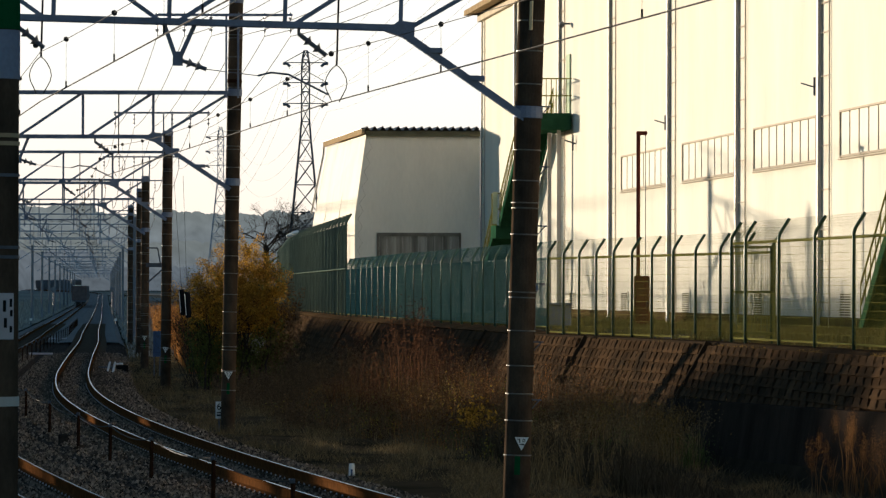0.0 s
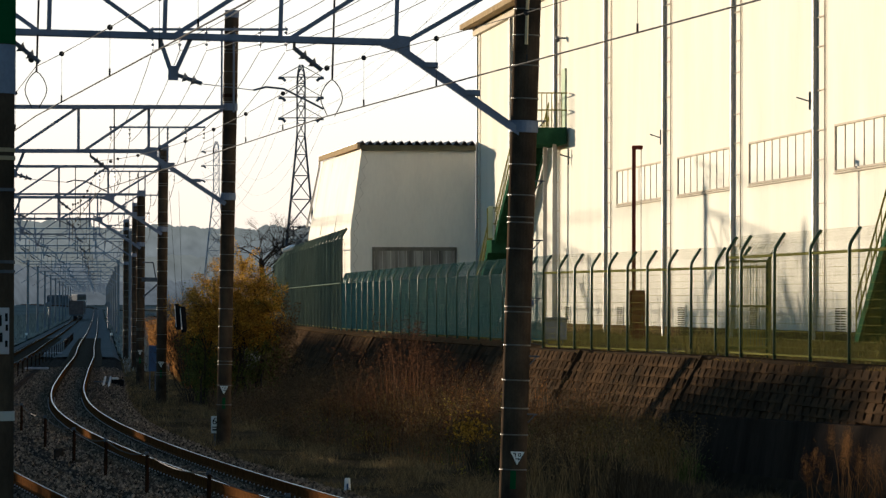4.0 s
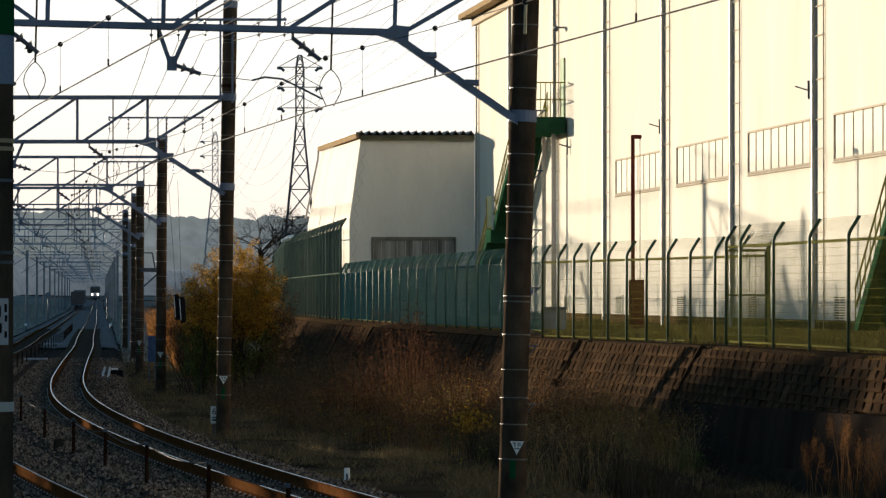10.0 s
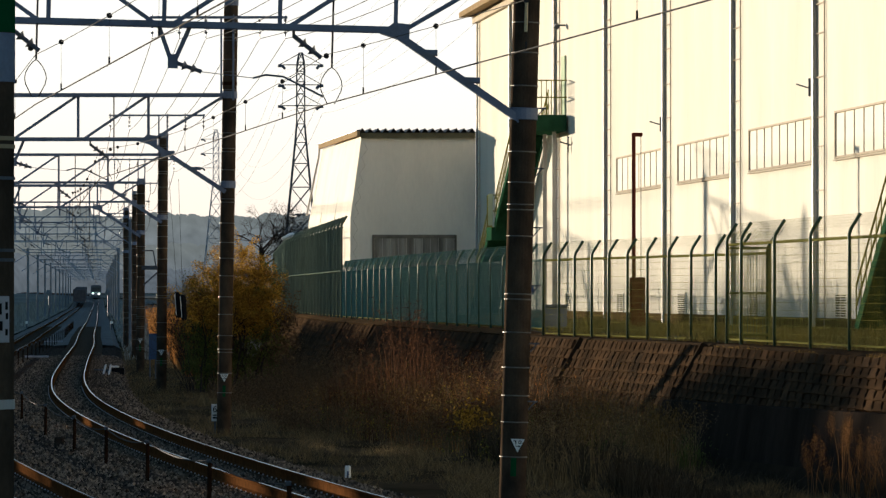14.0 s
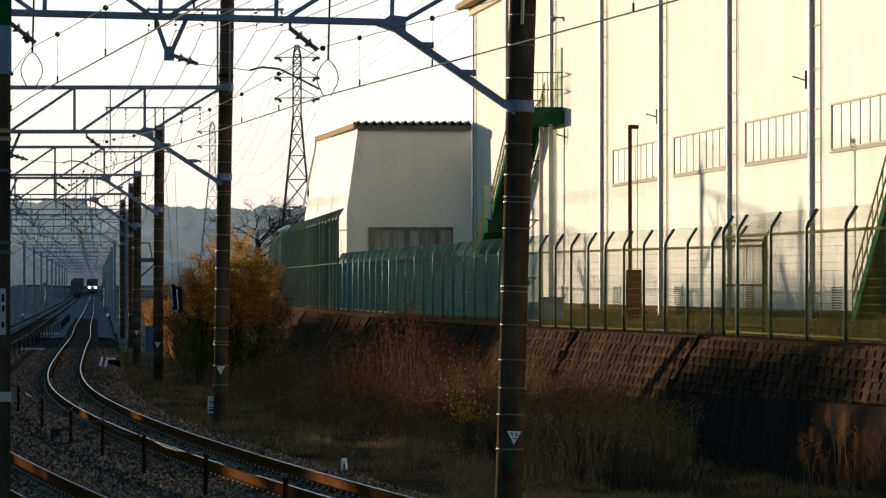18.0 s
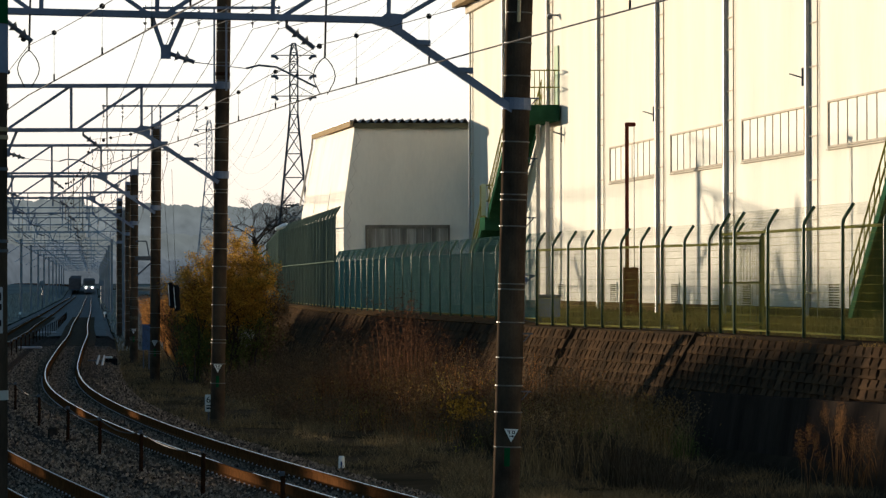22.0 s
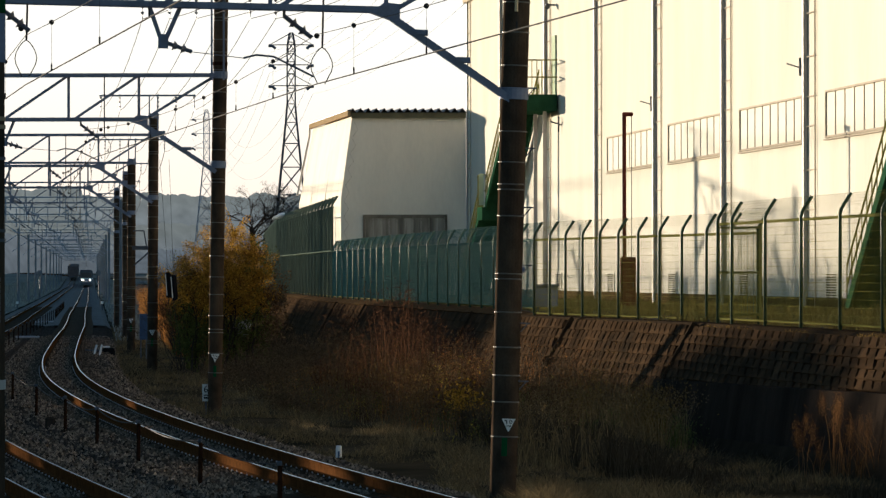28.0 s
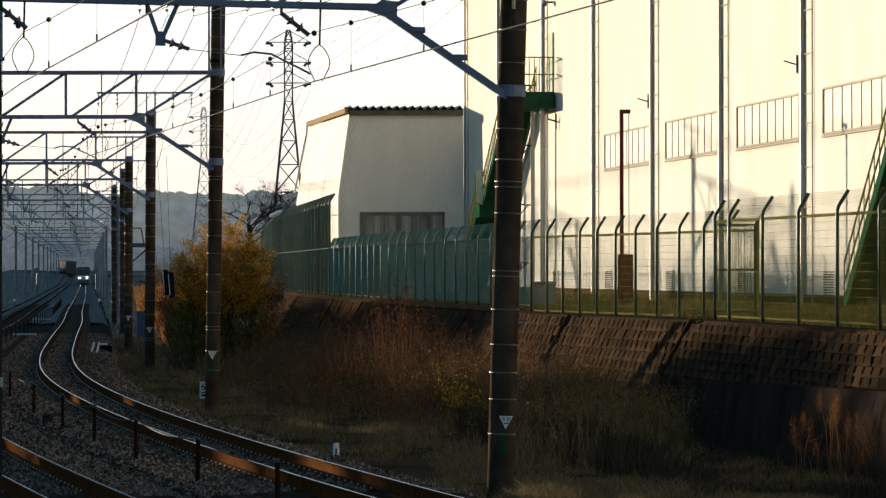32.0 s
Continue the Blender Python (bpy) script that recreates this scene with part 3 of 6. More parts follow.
def ring_bm(r, h, sides=18):
    bm = bmesh.new()
    a = [[bm.verts.new((rr * math.cos(2 * math.pi * i / sides), rr * math.sin(2 * math.pi * i / sides), z)) for i in range(sides)] for rr, z in ((r, 0), (r + 0.012, 0.006), (r + 0.012, h - 0.006), (r, h))]
    for p, q in zip(a, a[1:]):
        for i in range(sides):
            j = (i + 1) % sides
            bm.faces.new((p[i], p[j], q[j], q[i]))
    return bm


def disc_stack(bm, a, b, n, r, core=0.02):
    """An insulator string from a to b with n discs."""
    a, b = Vector(a), Vector(b)
    tube(bm, [a, b], core, 6)
    for i in range(n):
        c = a + (b - a) * (i + 1) / (n + 1)
        d = (b - a).normalized() * 0.02
        tube(bm, [c - d, c, c + d * 1.6], r, 10, r * 0.5)
    return bm


def build_pole(y, x, top, dia, lean, label):
    p = thing("catenary_pole", label, "catenary pole", "poles along the railway", at=(x - math.sin(radians(lean)) * 2.8, y, -0.6))
    p.rotation_euler = (0, radians(lean), 0)
    near = y < 300
    bm = bmesh.new()
    h = top + 0.6
    sides = 24 if near else 10
    tube(bm, [(0, 0, 0), (0, 0, h - 0.03), (0, 0, h)], dia / 2, sides)
    # far shafts take the haze-paled concrete
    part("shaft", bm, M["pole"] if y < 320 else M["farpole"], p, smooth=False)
    if near:
        ring_me = finish("band", ring_bm(dia / 2, 0.022), M["band"])
        z = 1.1
        rnd = random.Random(int(y))
        while z < h - 0.2:
            ob = new("band", ring_me)
            ob.parent = p
            ob.location = (0, 0, z)
            if rnd.random() < 0.22:
                ob = new("band", ring_me)
                ob.parent = p
                ob.location = (0, 0, z + 0.075)
            z += 0.43 + rnd.uniform(-0.07, 0.07) + (0.43 if rnd.random() < 0.12 else 0.0)
        part("cap", tube(bmesh.new(), [(0, 0, h - 0.16), (0, 0, h + 0.012)], dia / 2 + 0.008, sides), M["galv"], p, "grey steel cap")
        for z in (5.88, 7.97):
            clamp = part("clamp", ring_bm(dia / 2 + 0.004, 0.17), M["galv"], p)
            clamp.location = (0, 0, z)
    return p


def pole_extras(p, dia, brackets=False, sign_z=1.3):
    """Step brackets, kilometre triangle and green plate on a near pole."""
    if brackets:
        for z in (1.9, 2.72, 3.54, 4.36, 5.2, 6.05):
            bm = bmesh.new()
            bar(bm, (dia / 2 - 0.02, -0.05, z), (dia / 2 + 0.13, -0.05, z), 0.03, 0.02)
            bar(bm, (dia / 2, -0.05, z - 0.12), (dia / 2 + 0.10, -0.05, z), 0.015)
            part("step_bracket", bm, M["steel"], p)
        # pale tube added in place of the sunlit slot near the top
        part("lit_slot_strip", tube(bmesh.new(), [(-0.005, -dia / 2 - 0.012, 7.12), (-0.005, -dia / 2 - 0.012, 9.3)], 0.024, 8), M["cable"], p, "narrow pale strip standing for a sunlit slot near the top")
    bm = bmesh.new()
    w, h = 0.10, 0.19
    v = [bm.verts.new(q) for q in ((-w, -dia / 2 - 0.03, sign_z), (w, -dia / 2 - 0.03, sign_z), (0, -dia / 2 - 0.03, sign_z - h), (-w, -dia / 2 - 0.018, sign_z), (w, -dia / 2 - 0.018, sign_z), (0, -dia / 2 - 0.018, sign_z - h))]
    for q in ((0, 2, 1), (3, 4, 5), (0, 1, 4, 3), (1, 2, 5, 4), (2, 0, 3, 5)):
        bm.faces.new([v[i] for i in q])
    tri = part("triangle_sign", bm, M["white"], p, "white downward triangle plate")
    for xa, xb, za, zb in ((-0.06, -0.02, 0.035, 0.022), (-0.034, -0.02, 0.075, 0.022), (0.012, 0.052, 0.032, 0.022), (0.012, 0.052, 0.068, 0.058), (0.012, 0.022, 0.068, 0.022), (0.042, 0.052, 0.068, 0.022), (-0.03, 0.02, 0.108, 0.096)):
        part("mark", slab(xa, xb, -dia / 2 - 0.034, -dia / 2 - 0.03, sign_z - za, sign_z - zb), M["black"], tri)
    arrow = bmesh.new()
    arrow.faces.new([arrow.verts.new((ax, -dia / 2 - 0.033, sign_z - az)) for ax, az in ((0.015, 0.085), (0.015, 0.12), (0.045, 0.102))])
    part("arrow_head", arrow, M["black"], tri)
    tri.location.x = 0.05 if brackets else 0.0
    bm = bmesh.new()
    r = dia / 2 + 0.004
    rows = [[bm.verts.new((r * math.sin(radians(a)), -r * math.cos(radians(a)), z)) for a in range(-12, 13, 4)] for z in (sign_z - 0.53, sign_z - 0.27)]
    for i in range(len(rows[0]) - 1):
        bm.faces.new((rows[0][i], rows[0][i + 1], rows[1][i + 1], rows[1][i]))
    part("green_plate", bm, M["greensign"], p, "green painted plate")


def build_portal(y, x):
    """A lattice beam across both tracks, with knee braces to its poles and hangers for the wires."""
    mid = track_x(y) - SPACING / 2
    x += 0.08 if y < 100 else 0.0
    n = max(2, round((x - 1.8 - mid) / 1.64))
    left = 2 * (x - 1.8 - n * 1.64) - x
    p = thing("portal_beam", "blue-grey steel lattice beam carrying the overhead line", "portal beam", "portal beams")
    near = y < 210
    w = 0.085 if near else 0.075
    # from 280 m on the steel is a paler, haze-coloured copy
    G = M["galv"] if y < 280 else M["hazegalv"]
    bm = bmesh.new()
    for dy in (-0.13, 0.13) if near else (0,):
        bar(bm, (left, y + dy, HIGH), (x, y + dy, HIGH), w)
    part("top_chord", bm, G, p)
    bm = bmesh.new()
    for dy in (-0.13, 0.13) if near else (0,):
        bar(bm, (left + 1.8, y + dy, LOW), (x - 1.8, y + dy, LOW), w)
    part("bottom_chord", bm, G, p)
    for s in (-1, 1):
        e, q = (left, left + 1.8) if s < 0 else (x, x - 1.8)
        bm = bmesh.new()
        for dy in (-0.13, 0.13) if near else (0,):
            bar(bm, (q, y + dy, LOW - 0.05), (e, y + dy, 5.19), 0.085 if near else 0.05, 0.10 if near else 0.06)
        for u in (0.28, 0.62):
            c = Vector((q, y, LOW)).lerp(Vector((e, y, 5.32)), u)
            if near:
                box(bm, c.x - 0.1, c.x + 0.1, y - 0.2, y + 0.2, c.z - 0.035, c.z + 0.035)
        part("knee_brace", bm, G, p)
        g = bmesh.new()
        v = []
        gs = 1.0 if near else 0.55
        for dy in (-0.18, 0.18):
            v.append([g.verts.new((q - s * ax * gs, y + dy, LOW + az * gs)) for ax, az in ((0.22, -0.05), (0.0, -0.12), (-0.2, -0.2), (-0.2, 0.08), (0.02, 0.10))])
        for i in range(5):
            j = (i + 1) % 5
            g.faces.new((v[0][i], v[0][j], v[1][j], v[1][i]))
        g.faces.new(v[0][::-1])
        g.faces.new(v[1])
        part("gusset", g, G, p)
    step = 1.64
    n = max(2, round((x - 1.8 - mid) / step))
    mid = x - 1.8 - n * step
    for i in range(-n, n + 1):
        cx = mid + i * step
        part("strut", bar(bmesh.new(), (cx, y, LOW), (cx, y, HIGH), 0.06 if near else 0.042), G, p)
        if i >= 0:
            part("diagonal", bar(bmesh.new(), (cx + 0.12, y, LOW), (cx + step if i < n else x, y, HIGH), 0.06 if near else 0.042), G, p)
        if i <= 0:
            part("diagonal", bar(bmesh.new(), (cx - 0.12, y, LOW), (cx - step if i > -n else left, y, HIGH), 0.06), G, p)
    if y < 600:
        # drop bracket in the middle and the pull-off arms of both tracks
        bm = bmesh.new()
        bar(bm, (mid - 0.08, y, LOW), (mid + 0.10, y, LOW - 0.48), 0.06)
        bar(bm, (mid + 0.38, y, LOW), (mid + 0.18, y, LOW - 0.48), 0.06)
        box(bm, mid + 0.07, mid + 0.21, y - 0.05, y + 0.05, LOW - 0.62, LOW - 0.42)
        part("drop_bracket", bm, G, p)
        ox = -0.1 if y < 100 else 0.1
        for tx in (track_x(y) + ox, track_x(y) - SPACING + draw_in(y) + ox):
            bm = bmesh.new()
            disc_stack(bm, (tx - 0.42, y, LOW - 0.12), (tx - 0.02, y, LOW - 0.42), 2, 0.085, 0.035)
            bar(bm, (tx - 0.42, y, LOW), (tx - 0.42, y, LOW - 0.14), 0.04)
            part("insulator", bm, M["insul"], p, "grey disc insulator")
        bm = bmesh.new()
        disc_stack(bm, (mid + 0.18, y, LOW - 0.54), (mid + 0.55, y, LOW - 0.66), 2, 0.075, 0.03)
        part("insulator", bm, M["insul"], p, "grey disc insulator")
        bm = bmesh.new()
        tx = track_x(y) + ox
        a, b = (mid + 0.55, y, LOW - 0.66), (tx - 0.98, y, LOW - 0.73)
        arm = [a, b, (tx - 0.8, y, LOW - 0.68), (tx - 0.55, y, LOW - 0.70), (tx - 0.25, y, LOW - 0.84), (tx + 0.02, y, LOW - 0.97)]
        tube(bm, arm[:2], 0.006, 5)
        tube(bm, arm[1:], 0.015, 6)
        part("steady_arm", bm, M["insul"], p)
        # looped jumper between the two wires of each track
        for tx in (track_x(y) + ox, track_x(y) - SPACING + draw_in(y) + ox - (0.19 if y < 100 else 0)):
            bm = bmesh.new()
            dz = -0.15 if y < 100 else 0.0
            tube(bm, [(tx + 0.13, y, HIGH), (tx + 0.13, y, 6.02 + dz)], 0.016, 5)
            for s in (-1, 1):
                tube(bm, [(tx + 0.13 + s * ex, y, ez + dz) for ex, ez in ((0.0, 6.02), (0.045, 5.99), (0.10, 5.92), (0.14, 5.84), (0.155, 5.76), (0.14, 5.68), (0.10, 5.60), (0.05, 5.50))], 0.0075, 5)
            tube(bm, [(tx + 0.05, y - 0.02, 6.18 + dz), (tx + 0.05, y + 0.02, 6.18 + dz)], 0.04, 10)
            part("jumper_loop", bm, M["wire"], p)
    if y < 100:
        # this beam hangs a little out of level
        turn = pose(x, 0, LOW, 0, 1.5, 0) @ pose(-x, 0, -LOW)
        p.matrix_basis = pose(0, 0, 0.083) @ turn
    if y > 190:
        # portal-shaped drop frames over both tracks
        for tx in (track_x(y), track_x(y) - SPACING + draw_in(y)):
            bm = bmesh.new()
            bar(bm, (tx - 0.62, y, HIGH + 0.02), (tx + 0.62, y, HIGH + 0.02), 0.06)
            for s in (-0.62, 0.62):
                bar(bm, (tx + s, y, HIGH + 0.02), (tx + s, y, LOW - 0.35), 0.06)
            part("drop_frame", bm, G, p)
    return p


def build_crossarm(y, x, z):
    """The upper arm with six hanging insulators beside a pole."""
    c = thing("feeder_cross_arm", "thin steel cross arm with six hanging insulators", "cross arm", "feeder arms")
    xs = [x - 1.75, x - 1.12, x - 0.5, x + 0.15, x + 0.75, x + 1.35]
    part("arm", bar(bmesh.new(), (xs[0] - 0.05, y - 0.25, z), (xs[-1] + 0.05, y - 0.25, z), 0.06), M["galv"], c)
    for q in (x - 0.14, x + 0.14):
        part("upright", bar(bmesh.new(), (q, y - 0.25, LOW + 0.9), (q, y - 0.25, z), 0.045), M["galv"], c)
    for q in xs:
        part("insulator", disc_stack(bmesh.new(), (q, y - 0.25, z + 0.07), (q, y - 0.25, z - 0.5), 3, 0.05, 0.014), M["insul"], c)
    return xs


def sag(a, b, drop, n=9):
    return [(a[0] + (b[0] - a[0]) * u, a[1] + (b[1] - a[1]) * u, a[2] + (b[2] - a[2]) * u - 4 * drop * u * (1 - u)) for u in [k / (n - 1) for k in range(n)]]


def build_wires():
    ys = [22] + [q[0] for q in POLES]
    for off in (0.0, -SPACING):
        cat = thing("overhead_line", "thin contact wire hung from a catenary wire above the track", "overhead wire", "overhead lines", "structure")
        for i in range(len(ys) - 1):
            a, b = ys[i], ys[i + 1]
            n = 9
            con, mes = [], []
            for k in range(n):
                y = a + (b - a) * k / (n - 1)
                u = k / (n - 1)
                sa, sb = (0.15 if i % 2 else -0.1), (-0.1 if i % 2 else 0.15)
                near_x = (-1.70, 6.13) if off == 0.0 else (-5.81, 1.46)
                xa = near_x[1] if i == 0 else near_x[0] if i == 1 else track_x(a) + off + sa
                xb = near_x[0] if i == 0 else track_x(b) + off + sb
                if i == 0:
                    y = ((22, 29.6, 35.4, 41.2, 47.0, 52.8, 58.7, 64.5, 68) if off == 0.0 else (22, 29.0, 34.8, 40.6, 46.4, 50.2, 56.1, 63.3, 68))[k]
                    u = (y - 22) / 46.0
                x = xa * (1 - u) + xb * u
                con.append((x, y, 5.5))
                mes.append((x, y, 6.2 - (0.17 if i == 0 else 0.3) * 4 * u * (1 - u)))
            r = 0.0095 if a < 250 else 0.015
            part("contact_wire", tube(bmesh.new(), con, r, 5), M["wire"], cat)
            part("catenary_wire", tube(bmesh.new(), mes, r * 0.55, 5), M["wire"], cat)
            for k in range(1, n - 1) if a < 420 else ():
                bm = tube(bmesh.new(), [con[k], mes[k]], 0.0028, 4)
                if a < 160:
                    tube(bm, [(mes[k][0], mes[k][1] - 0.02, mes[k][2]), (mes[k][0], mes[k][1] + 0.02, mes[k][2])], 0.034, 10)
                    tube(bm, [con[k], (con[k][0], con[k][1], con[k][2] + 0.09)], 0.012, 5)
                part("dropper", bm, M["wire"], cat)
    # feeders from arm to arm
    arms = []
    for y, x, top, dia, lean in POLES[:9]:
        z = 9.25 if y < 130 else (8.75 if y < 190 else 8.4)
        arms.append((y, build_crossarm(y, x + 0.05, z), z - 0.5))
    fd = thing("feeder_wires", "thin feeder wires strung along the poles", "overhead wire", kind="structure")
    ya, xa, za = arms[0]
    for k in range(6):
        part("feeder_wire", tube(bmesh.new(), sag((xa[k] + 2.9, ya - 38, za), (xa[k], ya - 0.25, za), 0.3), 0.006, 5), M["wire"], fd)
    for (ya, xa, za), (yb, xb, zb) in zip(arms, arms[1:]):
        for k in range(6):
            part("feeder_wire", tube(bmesh.new(), sag((xa[k], ya - 0.25, za), (xb[k], yb - 0.25, zb), 0.35), 0.008 if ya < 200 else 0.012, 5), M["wire"], fd)


# ---- hall and shed ----
PIPES = (198.88, 186.2, 171.9, 158.2, 144.7, 131.6, 118.7, 105.6, 92.5, 79.4)


def hall_box(bm, y0, y1, d0, d1, z0, z1):
    """A box on the hall's face: along y, standing out from d0 to d1."""
    v = [bm.verts.new((hall_x(y) - d, y, z)) for z in (z0, z1) for y, d in ((y0, d0), (y1, d0), (y1, d1), (y0, d1))]
    for q in ((3, 2, 1, 0), (4, 5, 6, 7), (0, 1, 5, 4), (1, 2, 6, 5), (2, 3, 7, 6), (3, 0, 4, 7)):
        bm.faces.new([v[i] for i in q])
    bmesh.ops.recalc_face_normals(bm, faces=bm.faces)
    return bm


def build_hall():
    h = thing("warehouse_hall", "tall cream-clad warehouse hall with grey downpipes, sunlit", "building")
    y0, y1, z0, z1 = 60.0, 199.0, 1.5, 14.3
    d = 26.0
    bm = bmesh.new()
    v = [bm.verts.new(p) for z in (z0, z1) for p in ((hall_x(y0), y0, z), (hall_x(y1), y1, z), (hall_x(y1) + d, y1 + 2.5, z), (hall_x(y0) + d, y0 + 2.5, z))]
    for q in ((0, 4, 5, 1), (1, 5, 6, 2), (2, 6, 7, 3), (3, 7, 4, 0), (4, 7, 6, 5)):
        bm.faces.new([v[i] for i in q])
    part("wall", bm, M["wall"], h)
    bm = bmesh.new()
    v = [bm.verts.new(p) for z in (z1, z1 + 0.22) for p in ((hall_x(y0) - 0.75, y0, z), (hall_x(y1) - 0.75, y1 + 1.0, z), (hall_x(y1) + d, y1 + 3.5, z + 2), (hall_x(y0) + d, y0, z + 2))]
    for q in ((0, 1, 2, 3), (7, 6, 5, 4), (0, 4, 5, 1), (1, 5, 6, 2), (2, 6, 7, 3), (3, 7, 4, 0)):
        bm.faces.new([v[i] for i in q])
    part("roof", bm, M["fascia"], h)
    part("cornice", hall_box(bmesh.new(), 60, 199.4, -0.02, 0.16, z1 - 0.28, z1 - 0.004), M["soffit"], h)
    part("plinth", hall_box(bmesh.new(), 60, 199.0, -0.02, 0.05, z0, TERRACE + 0.32), M["coping"], h)
    for i, y in enumerate(PIPES):
        w = 0.085 if i else 0.12
        part("downpipe", hall_box(bmesh.new(), y - w, y + w, 0.015, 0.115 if i else 0.06, z0, z1 - 0.3), M["pipe"], h)
        if i in range(0, 8):
            bm = bmesh.new()
            yc = y - 1.3
            tube(bm, [(hall_x(yc) - 0.04, yc, TERRACE), (hall_x(yc) - 0.04, yc, z1 - 0.3)], 0.02, 6)
            part("conduit", bm, M["frame"], h)
            for k in range(13):
                z = 2.6 + 0.93 * k + 0.12 * math.sin(k * 2.1 + i)
                part("conduit_tie", bar(bmesh.new(), (hall_x(y) - 0.03, y - 0.1, z), (hall_x(yc) - 0.04, yc, z), 0.025), M["frame"], h)
        if i >= 3 and i < 9:
            # band of panes
            ya, yb = y - 2.7, PIPES[i + 1] + 0.6
            bm = bmesh.new()
            for z in (6.1, 7.2):
                hall_box(bm, yb, ya, 0.0, 0.05, z - 0.025, z + 0.025)
            for q in (ya, yb):
                hall_box(bm, q - 0.05, q + 0.05, 0.0, 0.05, 6.07, 7.23)
            win = part("window", bm, M["frame"], h, "band of pale panes in thin brown frames")
            for k in range(8):
                a, b = yb + (ya - yb) * k / 8, yb + (ya - yb) * (k + 1) / 8
                part("pane", hall_box(bmesh.new(), a + 0.06, b - 0.06, -0.01, 0.012, 6.14, 7.16), M["glass"], win)
                if k:
                    part("mullion", hall_box(bmesh.new(), a - 0.03, a + 0.03, 0.0, 0.03, 6.135, 7.165), M["frame"], win)
            part("sill", hall_box(bmesh.new(), yb - 0.1, ya + 0.1, 0.0, 0.07, 6.02, 6.05), M["frame"], win)
        if i >= 2 and i < 8:
            yc = y - 3.4
            vent = part("louvre_vent", hall_box(bmesh.new(), yc - 0.85, yc + 0.85, 0.0, 0.03, 2.05, 2.85), M["wall"], h, "cream louvred vent with dark slots")
            for k in range(12):
                for q in (-0.68, 0.06):
                    part("slot", hall_box(bmesh.new(), yc + q, yc + q + 0.62, 0.032, 0.038, 2.08 + 0.062 * k, 2.11 + 0.062 * k), M["black"], vent)
        if i in (4, 6):
            yc = y + 0.95
            bm = bmesh.new()
            z = 7.98
            bar(bm, (hall_x(yc), yc, z - 0.05), (hall_x(yc) - 0.34, yc + 0.1, z + 0.06), 0.035)
            bar(bm, (hall_x(yc) - 0.02, yc, z - 0.25), (hall_x(yc) - 0.02, yc, z + 0.2), 0.05)
            part("wall_bracket", bm, M["steel"], h)
    yc = 167.7
    bm = bmesh.new()
    bar(bm, (hall_x(yc), yc, 8.0), (hall_x(yc) - 0.38, yc + 0.1, 8.12), 0.05)
    bar(bm, (hall_x(yc) - 0.1, yc, 7.75), (hall_x(yc) - 0.1, yc, 8.3), 0.06)
    part("wall_bracket", bm, M["steel"], h)
    yc = 169.3
    bm = bmesh.new()
    bar(bm, (hall_x(yc), yc, 12.28), (hall_x(yc) - 0.3, yc, 12.28), 0.06)
    tube(bm, [(hall_x(yc) - 0.3, yc + 0.1, 12.28), (hall_x(yc) - 0.3, yc - 0.25, 12.2)], 0.09, 8)
    part("security_camera", bm, M["steel"], h)
    return h


